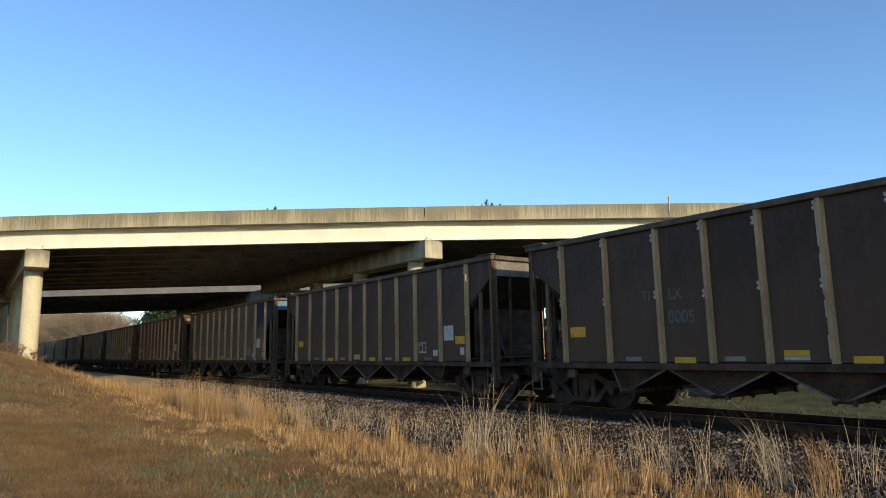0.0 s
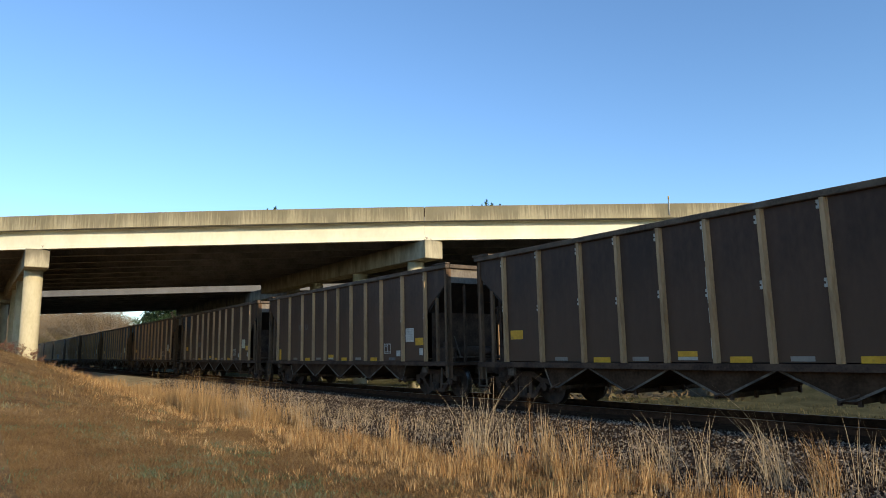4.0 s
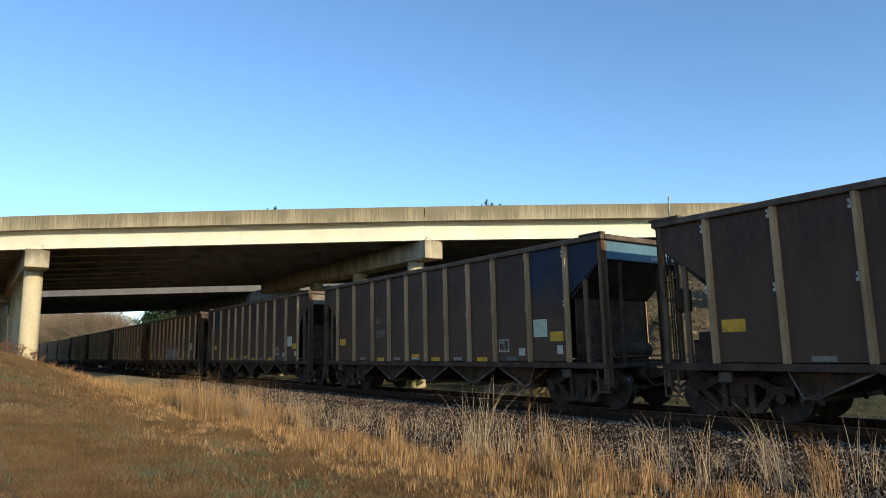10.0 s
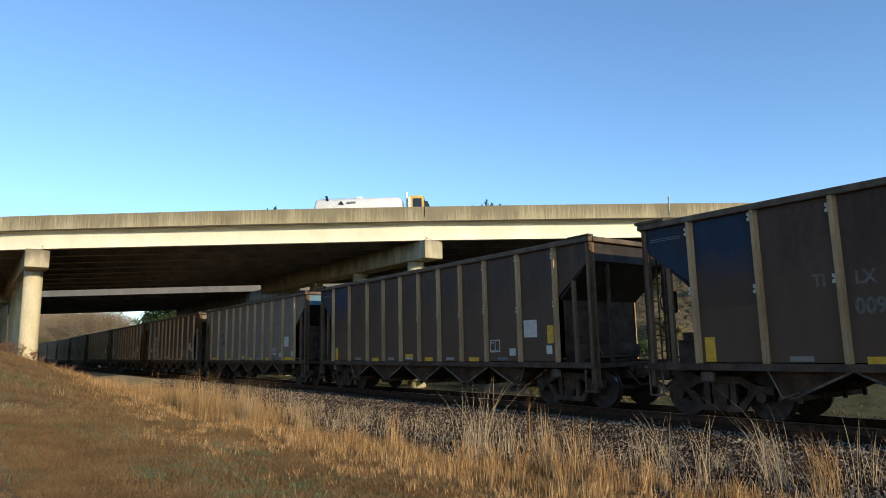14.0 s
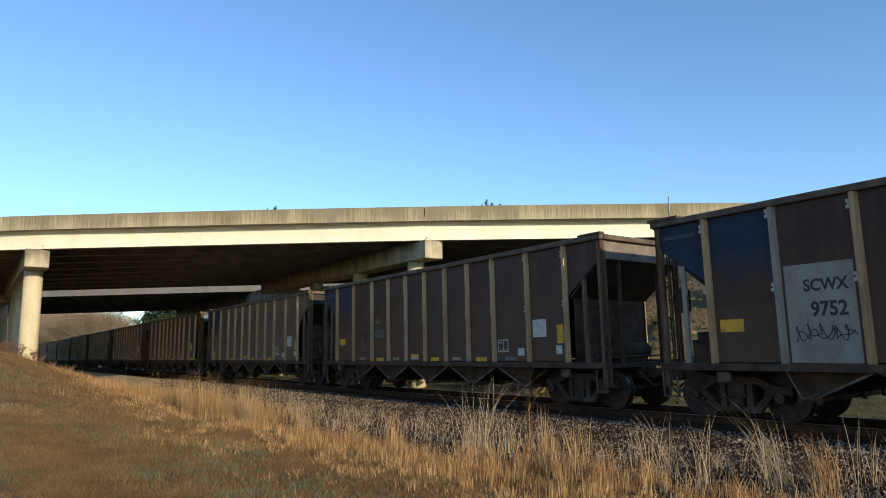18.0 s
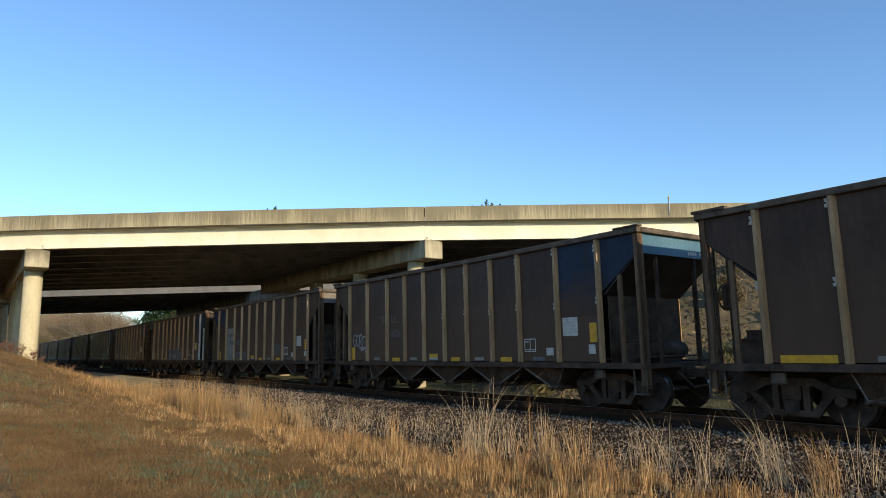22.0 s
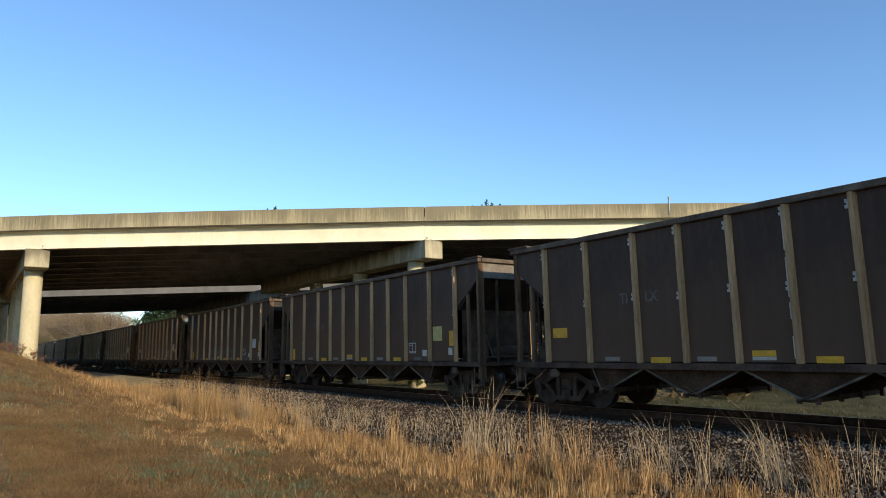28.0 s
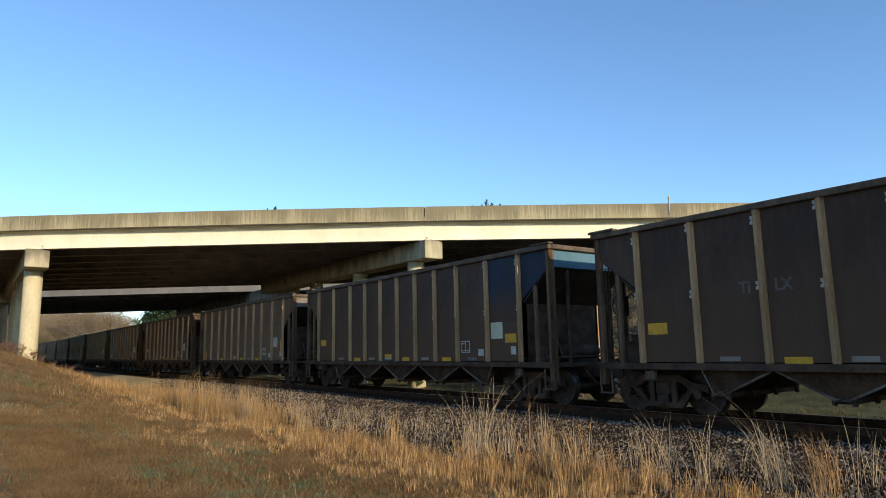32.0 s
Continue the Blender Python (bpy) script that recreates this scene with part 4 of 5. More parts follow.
tag_scrawl(CARS[6], 5, 1.31, 1.99, 1.48, 1.92, M_PAINT_BLUE, 4, 0.022)
sprayed_word(CARS[16], "GORE", -5.92, -4.98, 1.66, 2.10, M_PAINT, 0.045, 3)
for i, x in enumerate((-2.1, -1.02, 0.18, 1.35)):
    tag_scrawl(CARS[22], 20 + i, x, x + 0.85, 1.4, 1.85, M_PAINT_BLUE if i != 1 else M_PAINT, 6, 0.013)
for x0, x1 in ((-3.20, -2.46), (-2.14, -1.57)):
    r, corner = 0.13, []
    for cx, cz, a0 in ((x1 - r, 1.55 - r, 0), (x0 + r, 1.55 - r, 90), (x0 + r, 1.14 + r, 180), (x1 - r, 1.14 + r, 270)):
        corner += [(cx + r * math.cos(radians(a0 + 18 * i)), cz + r * math.sin(radians(a0 + 18 * i))) for i in range(6)]
    smudge = part("paint_smudge", prism(corner, -HALF - 0.004, -HALF - 0.001), M_FAINT, CARS[17], "pale rounded paint patch")
    for z in (1.24, 1.36):
        part("smudge_print", box(x0 + 0.12, x1 - 0.1, -HALF - 0.006, -HALF - 0.0045, z, z + 0.06), M_GHOST, smudge)
blot = [(2.62 + 0.36 * (1 + 0.2 * math.sin(3 * v)) * math.cos(v), 1.62 + 0.29 * (1 + 0.18 * math.sin(2 * v + 1)) * math.sin(v)) for v in (i * math.tau / 22 for i in range(22))]
part("paint_smudge", prism(blot, -HALF - 0.005, -HALF - 0.001), M_GHOST, CARS[17], "pale rubbed paint smudge")
part("chalk_mark", stroke_mesh("chalk_mark", [smooth_path([(-4.34, 1.46), (-4.2, 1.75), (-4.12, 1.95)]), smooth_path([(-4.12, 1.95), (-4.05, 1.7), (-3.93, 1.46)]), smooth_path([(-4.3, 1.9), (-4.1, 1.66), (-3.95, 1.56)])], 0.05, M_GHOST, 0.005), None, CARS[13], "rubbed pale chalk mark")
tag_scrawl(CARS[19], 33, 0.4, 1.3, 1.15, 1.7, M_FAINT, 4, 0.03)
# renewed bare ribs
recolour(CARS[18], "side_rib", lambda o: o.location.x > 6 and o.location.y < 0, M_CHAIN, "bare pale steel rib")
recolour(CARS[12], "side_rib", lambda o: -5 < o.location.x < -4.5 and o.location.y < 0, M_PATCH, "bare pale steel rib")
for k in (12, 18):
    recolour(CARS[k], "brace_post", lambda o: True, M_PATCH if k == 12 else M_CHAIN, "bare pale brace post")
bolt = mesh_of("bolt", tube((0, 0.0, 0), (0, -0.014, 0), 0.016, 6), M_FRAME)
for i in range(14):
    place(part("bolt", bolt, None, CARS[18]), 6.165, -HALF - 0.09, 1.2 + i * 0.2)


# ---- plants, stones ----
def fast_mesh(name, verts, tris, material, smooth=False):
    me = bpy.data.meshes.new(name)
    verts, tris = np.asarray(verts, np.float32), np.asarray(tris, np.int32)
    me.vertices.add(len(verts))
    me.vertices.foreach_set("co", verts.ravel())
    me.loops.add(tris.size)
    me.loops.foreach_set("vertex_index", tris.ravel())
    me.polygons.add(len(tris))
    me.polygons.foreach_set("loop_start", np.arange(0, tris.size, 3, dtype=np.int32))
    me.polygons.foreach_set("use_smooth", np.full(len(tris), smooth))
    me.update(calc_edges=True)
    me.materials.append(material)
    return me


def blades(name, base, height, lean, width, material, rng, droop=0.25, segs=2):
    """Curved tapering blades: base (n, 3), height (n), lean (n, 2) sideways travel of the tip."""
    n = len(base)
    face = rng.uniform(0, math.pi, n)
    side = np.stack([np.cos(face), np.sin(face), np.zeros(n)], -1) * (np.asarray(width).reshape(-1, 1) * np.ones((n, 1)) / 2)
    rows = []
    for s in range(segs):
        f = s / segs
        c = base + np.stack([lean[:, 0] * f * f, lean[:, 1] * f * f, height * (f - droop * 0.3 * f * f)], -1)
        w = 1 - 0.55 * f
        rows += [c - side * w, c + side * w]
    rows.append(base + np.stack([lean[:, 0], lean[:, 1], height * (1 - droop * 0.3)], -1))
    k = 2 * segs + 1
    verts = np.stack(rows, 1).reshape(-1, 3)
    loc = []
    for s in range(segs - 1):
        a = 2 * s
        loc += [(a, a + 1, a + 3), (a, a + 3, a + 2)]
    a = 2 * (segs - 1)
    loc.append((a, a + 1, a + 2))
    tris = (np.arange(n)[:, None, None] * k + np.array(loc)[None]).reshape(-1, 3)
    return fast_mesh(name, verts, tris, material)


def grass_mat(name, colours, rough=0.75, patch=0.9, even=0.5):
    """Leaf colour picked for each blade, with slight light passing through."""
    m = bpy.data.materials.new(name)
    m.use_nodes = True
    n, l = m.node_tree.nodes, m.node_tree.links
    b = n["Principled BSDF"]
    b.inputs["Roughness"].default_value = rough
    b.inputs["Specular IOR Level"].default_value = 0.25
    geo = n.new("ShaderNodeNewGeometry")
    cr = n.new("ShaderNodeValToRGB")
    els = cr.color_ramp.elements
    while len(els) < len(colours):
        els.new(0.5)
    for i, c in enumerate(colours):
        els[i].position = i / (len(colours) - 1)
        els[i].color = (*c, 1)
    tex = n.new("ShaderNodeTexNoise")
    tex.inputs["Scale"].default_value = patch
    tex.inputs["Detail"].default_value = 3
    l.new(geo.outputs["Position"], tex.inputs["Vector"])
    blend = n.new("ShaderNodeMix")
    blend.inputs["Factor"].default_value = even
    l.new(geo.outputs["Random Per Island"], blend.inputs["A"])
    stretch = n.new("ShaderNodeMapRange")
    stretch.inputs["From Min"].default_value, stretch.inputs["From Max"].default_value = 0.3, 0.7
    l.new(tex.outputs["Fac"], stretch.inputs["Value"])
    l.new(stretch.outputs[0], blend.inputs["B"])
    l.new(blend.outputs["Result"], cr.inputs["Fac"])
    l.new(cr.outputs["Color"], b.inputs["Base Color"])
    tr = n.new("ShaderNodeBsdfTranslucent")
    l.new(cr.outputs["Color"], tr.inputs["Color"])
    mix = n.new("ShaderNodeMixShader")
    mix.inputs["Fac"].default_value = 0.3
    l.new(b.outputs[0], mix.inputs[1])
    l.new(tr.outputs[0], mix.inputs[2])
    l.new(mix.outputs[0], n["Material Output"].inputs["Surface"])
    return m


M_LAWN = grass_mat("short_dry_grass", [(0.088, 0.078, 0.030), (0.130, 0.072, 0.029), (0.265, 0.163, 0.068), (0.175, 0.096, 0.038), (0.34, 0.222, 0.100), (0.48, 0.34, 0.175)], even=0.34)
M_WEED = grass_mat("green_weed", [(0.095, 0.115, 0.050), (0.155, 0.175, 0.088), (0.27, 0.27, 0.16)])
M_VERGE_BLADE = grass_mat("olive_verge_blade", [(0.065, 0.064, 0.027), (0.115, 0.104, 0.05), (0.19, 0.155, 0.085)])
M_GOLD = grass_mat("golden_bunch_grass", [(0.12, 0.055, 0.021), (0.38, 0.215, 0.082), (0.66, 0.455, 0.215), (0.20, 0.096, 0.038), (0.56, 0.32, 0.12), (0.80, 0.61, 0.345)], even=0.2)
M_STRAW = grass_mat("straw_stalk", [(0.34, 0.24, 0.14), (0.56, 0.43, 0.26), (0.46, 0.33, 0.19), (0.64, 0.52, 0.34)])
M_TALL = grass_mat("tall_dry_grass", [(0.27, 0.15, 0.06), (0.44, 0.28, 0.12), (0.34, 0.20, 0.08), (0.54, 0.39, 0.20)])
M_RUST = grass_mat("rusty_stalk", [(0.38, 0.20, 0.08), (0.50, 0.29, 0.12), (0.46, 0.30, 0.15)])
M_LEAF_AUTUMN = grass_mat("autumn_leaf", [(0.25, 0.16, 0.08), (0.36, 0.26, 0.135), (0.20, 0.17, 0.08), (0.31, 0.22, 0.125), (0.42, 0.33, 0.20)])
M_LEAF_BANK = grass_mat("rusty_bank_leaf", [(0.115, 0.072, 0.034), (0.21, 0.145, 0.075), (0.11, 0.10, 0.044), (0.17, 0.115, 0.06), (0.30, 0.23, 0.135)])
M_STEM = grass_mat("bare_sapling_bark", [(0.10, 0.075, 0.05), (0.22, 0.175, 0.125), (0.15, 0.11, 0.075)])
M_LEAF_OLIVE = grass_mat("olive_bank_leaf", [(0.11, 0.12, 0.045), (0.18, 0.175, 0.075), (0.26, 0.20, 0.095)])
M_LEAF_BROWN = grass_mat("brown_leaf", [(0.15, 0.10, 0.055), (0.27, 0.185, 0.10), (0.21, 0.145, 0.075)])
M_LEAF_GREEN = grass_mat("evergreen_leaf", [(0.022, 0.045, 0.018), (0.04, 0.075, 0.028), (0.06, 0.09, 0.035)])
M_LEAF_RED = grass_mat("red_brush_leaf", [(0.20, 0.06, 0.04), (0.26, 0.12, 0.07), (0.20, 0.14, 0.07)])
M_BARK = ramp_mat("grey_bark", (0.06, 0.048, 0.038), (0.16, 0.13, 0.105), 5, 0.9, 0, 0.5, (1, 1, 0.3))

rng = np.random.default_rng(7)


def soft_noise(x, y, s=1.0):
    return 0.5 + 0.25 * (np.sin(1.7 * s * x + 1.1 * np.sin(1.3 * s * y)) + np.sin(2.1 * s * y - 0.7 * np.sin(1.9 * s * x + 1)))


# short turf, thicker towards the foreground
n = 250000
x = np.concatenate([rng.uniform(-52, 14, n // 3), rng.normal(-11.5, 6.5, n - n // 3)])
y = np.concatenate([-5.3 - 22 * rng.beta(1, 2.4, n // 3), -5.3 - np.abs(rng.normal(0, 4.6, n - n // 3))])
h = rng.gamma(3, 0.024, n) * (1 + 1.2 * ramp01((-x - 16) / 12)) * (0.40 + 1.1 * soft_noise(x, y, 2.6) * soft_noise(x + 5, y, 0.8))
z = ground_z(x, y) - 0.005
tagged(new("short_grass", blades("short_grass", np.stack([x, y, z], -1), h, rng.normal(0, 1, (n, 2)) * h[:, None] * 0.8, rng.uniform(0.005, 0.012, n) * (1 + 0.8 * (x < -18)), M_LAWN, rng, 0.4)),
       "short dry brown lawn grass", "grass", kind="stuff")
# fine low turf close by
n = 190000
x, y = -5 - 13 * rng.beta(1.2, 1.4, n), -7.6 - 5.2 * rng.beta(1.3, 1.0, n)
h = rng.uniform(0.02, 0.075, n)
tagged(new("fine_turf", blades("fine_turf", np.stack([x, y, ground_z(x, y) - 0.004], -1), h, rng.normal(0, 1, (n, 2)) * 0.04, rng.uniform(0.004, 0.009, n), M_LAWN, rng, 0.4)),
       "fine dry turf of the foreground lawn", "grass", kind="stuff")
# green weeds, thin all over and thick in a few patches
n = 60000
x, y = 6 - rng.uniform(0, 34, n), -6.2 - 12 * rng.beta(1, 1.6, n)
keep = soft_noise(x, y, 2.3) * soft_noise(x + 9, y, 0.9) > rng.uniform(0.34, 0.75, n)
x, y = x[keep], y[keep]
for wx, wy, wr in ((-11.0, -10.0, 0.7), (-9.3, -10.0, 0.55), (-8.7, -9.7, 0.5), (-10.3, -11.0, 0.5), (-15.2, -10.9, 0.9), (-24.5, -12.2, 1.2), (-12.5, -9.2, 0.5), (-8.2, -10.4, 0.4)):
    px = rng.normal(wx, wr, 1500)
    py = rng.normal(wy, wr * 0.6, 1500)
    ok = soft_noise(px, py, 5.0) > rng.uniform(0.3, 0.8, 1500)
    x, y = np.concatenate([x, px[ok]]), np.concatenate([y, py[ok]])
n = len(x)
h = rng.uniform(0.04, 0.10, n)
tagged(new("green_weeds", blades("green_weeds", np.stack([x, y, ground_z(x, y)], -1), h, rng.normal(0, 1, (n, 2)) * 0.045, rng.uniform(0.012, 0.024, n), M_WEED, rng, 0.5)),
       "low green weeds scattered in the lawn", "weeds", kind="stuff")


def clump_points(cx, cy, per, radius):
    px = np.repeat(cx, per) + rng.normal(0, 1, len(cx) * per) * np.repeat(radius, per)
    py = np.repeat(cy, per) + rng.normal(0, 1, len(cy) * per) * np.repeat(radius, per)
    return px, py


# golden bunch grass along the band
c = 1900
cx = -np.concatenate([rng.uniform(0.5, 18, c // 2), rng.uniform(1.5, 46, c - c // 2)])
wide = np.interp(-cx, (0, 14, 18, 22, 46), (4.4, 4.4, 3.0, 2.0, 1.6))
cy = np.interp(-cx, (0, 12, 18, 22, 46), (-5.0, -5.6, -7.0, -8.6, -8.2)) - wide * rng.beta(1.1, 1.5, c)
ok = (cy < np.interp(-cx, (0, 4, 8.5, 10, 12, 14), (-4.8, -5.0, -5.2, -6.0, -6.3, -6.5))) & (soft_noise(cx, cy, 1.1) > rng.uniform(0.12, 0.74, c))
cx, cy = cx[ok], cy[ok]
px, py = clump_points(cx, cy, 22, np.full(len(cx), 0.07))
h = np.repeat(rng.uniform(0.06, 0.20, len(cx)), 22) * rng.uniform(0.6, 1.15, len(px))
tagged(new("bunch_grass", blades("bunch_grass", np.stack([px, py, ground_z(px, py) - 0.01], -1), h, rng.normal(0, 0.22, (len(px), 2)) * h[:, None], rng.uniform(0.007, 0.014, len(px)), M_GOLD, rng, 0.3)),
       "golden dry bunch grass at the ballast foot", "grass", kind="stuff")
# upright sunlit stalk clumps along the edge of the lawn
def lawn_edge(x):
    return np.interp(-x, (0, 5, 8, 9, 10, 12, 13.5, 16, 18, 22, 30, 42), (-4.5, -4.8, -5.0, -5.6, -6.0, -6.2, -6.5, -6.6, -7.0, -7.6, -7.8, -7.9))


c = 3000
cx = -np.concatenate([rng.uniform(1.5, 14.5, c * 2 // 3), rng.uniform(14, 42, c - c * 2 // 3)])
cy = lawn_edge(cx) - np.interp(-cx, (0, 8, 14, 18, 42), (3.2, 2.5, 1.5, 1.6, 2.6)) * rng.beta(1.0, 1.7, c)
ok = soft_noise(cx, cy, 1.6) * soft_noise(cx - 4, cy, 3.1) > rng.uniform(0.06, 0.40, c)
cx, cy = cx[ok], cy[ok]
px, py = clump_points(cx, cy, 15, np.full(len(cx), 0.055))
h = np.repeat(rng.gamma(5, 0.048, len(cx)).clip(0.10, 0.46), 15) * rng.uniform(0.6, 1.1, len(px))
tagged(new("stalk_clumps", blades("stalk_clumps", np.stack([px, py, ground_z(px, py) - 0.01], -1), h, rng.normal(0, 0.13, (len(px), 2)) * h[:, None] + np.array([0.02, 0.0]), rng.uniform(0.006, 0.0115, len(px)), M_GOLD, rng, 0.1, 2)),
       "short upright golden grass stalks at the lawn's edge", "grass", kind="stuff")
# tall thin grass behind it, farther along the line
c = 300
cx = -(17.0 + 22 * rng.beta(1.3, 1.7, c))
cy = np.interp(-cx, (17, 20, 24, 30, 40), (-6.6, -6.9, -7.0, -7.2, -7.2)) + rng.uniform(-1.0, 1.3, c)
px, py = clump_points(cx, cy, 30, np.full(c, 0.13))
h = np.repeat(rng.gamma(6, 0.135, c).clip(0.3, 1.5) * np.interp(-cx, (17, 22, 30, 40), (1, 1, 0.62, 0.4)), 30) * rng.uniform(0.5, 1.1, len(px))
tagged(new("tall_grass", blades("tall_grass", np.stack([px, py, ground_z(px, py) - 0.01], -1), h, rng.normal(0, 0.14, (len(px), 2)) * h[:, None], rng.uniform(0.006, 0.011, len(px)), M_TALL, rng, 0.15, 3)),
       "tall pale dry grass along the track bed", "grass", kind="stuff")
# low grass on the verge beyond the track
n = 26000
x, y = rng.uniform(-44, 3, n), 5.3 + 4.6 * rng.random(n) ** 1.3
ok = soft_noise(x, y, 1.9) > rng.uniform(0.1, 0.75, n)
x, y = x[ok], y[ok]
h = rng.uniform(0.03, 0.10, len(x))
tagged(new("verge_grass", blades("verge_grass", np.stack([x, y, ground_z(x, y) + 0.03], -1), h, rng.normal(0, 0.4, (len(x), 2)) * h[:, None], rng.uniform(0.012, 0.03, len(x)), M_VERGE_BLADE, rng, 0.3)),
       "rough olive grass on the verge beyond the track", "grass", kind="stuff")
# thin grey growth on the ballast slope
c = 260
cx, cy = -rng.uniform(2, 22, c), rng.uniform(-5.6, -3.5, c)
px, py = clump_points(cx, cy, 9, np.full(c, 0.12))
h = rng.uniform(0.12, 0.5, len(px))
tagged(new("sparse_grass", blades("sparse_grass", np.stack([px, py, ground_z(px, py)], -1), h, rng.normal(0, 0.3, (len(px), 2)) * h[:, None], rng.uniform(0.005, 0.009, len(px)), M_STRAW, rng, 0.2, 3)),
       "sparse dry stems growing through the stones", "grass", kind="stuff")


def tuft(x, y, tall, stems, spread, lean, material, label):
    """A free-standing clump of tall stalks."""
    tall *= 1.25
    stems = int(stems * (0.5 if tall > 1.1 else 0.8))
    spread *= 1.15 if tall > 1.1 else 1.0
    lx = rng.normal(lean[0], spread, stems)
    ly = rng.normal(lean[1], spread, stems)
    h = tall * rng.uniform(0.3, 1.0, stems) ** 0.8
    base = np.stack([rng.normal(0, 0.11, stems), rng.normal(0, 0.11, stems), np.full(stems, -0.03)], -1)
    me = blades("grass_tuft", base, h, np.stack([lx, ly], -1) * h[:, None], rng.uniform(0.006, 0.0115, stems), material, rng, 0.15, 4)
    ob = tagged(new("grass_tuft", me), label, "grass tuft", "tall grass tufts")
    ob.matrix_basis = pose(x, y, float(ground_z(x, y)))


STRAW_LABEL, GOLD_LABEL, RUST_LABEL = "tall straw-coloured grass tuft beside the ballast", "dense golden grass tuft at the ballast foot", "reddish upright grass stalks beside the ballast"
for x, y, tall, stems, spread, lean, m, lab in (
        (-10.9, -4.95, 1.35, 34, 0.22, (0.05, 0), M_STRAW, STRAW_LABEL), (-10.3, -4.9, 1.45, 42, 0.28, (0.1, 0.1), M_STRAW, STRAW_LABEL),
        (-10.6, -4.75, 1.2, 36, 0.16, (0, 0), M_STRAW, STRAW_LABEL), (-9.95, -4.75, 1.15, 44, 0.18, (0.05, 0), M_STRAW, STRAW_LABEL), (-10.2, -5.3, 0.8, 70, 0.16, (0, 0), M_STRAW, STRAW_LABEL),
        (-11.7, -6.2, 0.78, 120, 0.10, (0, 0), M_GOLD, GOLD_LABEL), (-12.9, -6.6, 0.55, 90, 0.14, (0, 0), M_RUST, RUST_LABEL),
        (-9.7, -4.3, 1.05, 26, 0.05, (0.03, 0.02), M_RUST, RUST_LABEL), (-9.0, -4.6, 0.95, 46, 0.10, (0, 0), M_STRAW, STRAW_LABEL),
        (-7.5, -5.3, 0.92, 150, 0.13, (-0.05, 0), M_GOLD, GOLD_LABEL), (-8.2, -5.3, 0.85, 110, 0.12, (0, 0), M_GOLD, GOLD_LABEL),
        (-6.3, -4.6, 1.0, 40, 0.22, (-0.15, 0), M_STRAW, STRAW_LABEL), (-5.7, -4.6, 0.95, 44, 0.22, (-0.1, 0), M_STRAW, STRAW_LABEL),
        (-4.8, -4.2, 0.95, 90, 0.20, (-0.25, -0.1), M_STRAW, STRAW_LABEL), (-4.6, -4.4, 1.30, 16, 0.25, (-0.35, -0.1), M_STRAW, STRAW_LABEL),
        (-4.2, -4.2, 0.80, 130, 0.20, (-0.2, 0), M_GOLD, GOLD_LABEL), (-3.9, -3.7, 0.9, 36, 0.18, (0, 0), M_STRAW, STRAW_LABEL),
        (-18.2, -5.6, 1.05, 60, 0.10, (0, 0), M_STRAW, STRAW_LABEL), (-16.6, -6.0, 0.75, 60, 0.10, (0, 0), M_STRAW, STRAW_LABEL),
        (-17.6, -7.1, 0.95, 90, 0.12, (0, 0), M_STRAW, STRAW_LABEL), (-18.4, -7.0, 0.9, 90, 0.12, (0, 0), M_STRAW, STRAW_LABEL),
        (-21.5, -7.8, 0.95, 110, 0.12, (0, 0), M_GOLD, GOLD_LABEL), 
        (-7.0, -4.3, 0.7, 40, 0.18, (0, 0), M_STRAW, STRAW_LABEL),
        (-5.2, -3.9, 0.8, 30, 0.2, (0.1, 0), M_STRAW, STRAW_LABEL), (-3.2, -4.1, 0.9, 60, 0.2, (-0.1, 0), M_GOLD, GOLD_LABEL),
        (-8.3, -5.7, 0.55, 130, 0.2, (0, 0), M_RUST, RUST_LABEL), (-7.6, -5.6, 0.6, 140, 0.22, (-0.05, 0), M_GOLD, GOLD_LABEL), (-8.8, -6.0, 0.5, 120, 0.2, (0, 0), M_GOLD, GOLD_LABEL),
        (-7.0, -5.3, 0.6, 120, 0.22, (0, 0), M_RUST, RUST_LABEL), (-6.3, -5.2, 0.5, 110, 0.24, (0, 0), M_GOLD, GOLD_LABEL), (-9.3, -6.2, 0.5, 110, 0.2, (0, 0), M_RUST, RUST_LABEL)):
    tuft(x, y, tall, stems, spread, lean, m, lab)

# loose ballast stones on the near slope
n = 98000
x = -rng.uniform(0, 1, n) ** 1.35 * 50 + 1.5
y = rng.uniform(-5.7, -1.35, n)
r = rng.uniform(0.013, 0.030, n) * (1 + 0.5 * (x < -22)) * np.where(y < -4.8, 0.75, 1.0)
octa = np.array([(1, 0, 0), (0, 1, 0), (-1, 0, 0), (0, -1, 0), (0, 0, 1), (0, 0, -1)], float)
otri = np.array([(0, 1, 4), (1, 2, 4), (2, 3, 4), (3, 0, 4), (1, 0, 5), (2, 1, 5), (3, 2, 5), (0, 3, 5)])
turn = rng.uniform(0, 6.28, n)
v = octa[None] * (r[:, None, None] * rng.uniform(0.6, 1.4, (n, 6, 1))) * np.array([1, 1, 0.85])
v = v + rng.normal(0, 0.28, (n, 6, 3)) * r[:, None, None]
ct, st = np.cos(turn)[:, None], np.sin(turn)[:, None]
v = np.stack([v[..., 0] * ct - v[..., 1] * st, v[..., 0] * st + v[..., 1] * ct, v[..., 2]], -1)
v = v + np.stack([x, y, ground_z(x, y) + np.where(np.abs(y) < 5.0, 0.06, 0.015) + r * 0.3], -1)[:, None, :]
tagged(new("ballast_stones", fast_mesh("ballast_stones", v.reshape(-1, 3), (np.arange(n)[:, None, None] * 6 + otri[None]).reshape(-1, 3), M_STONE)),
       "loose grey and white crushed stones", "ballast", kind="stuff")


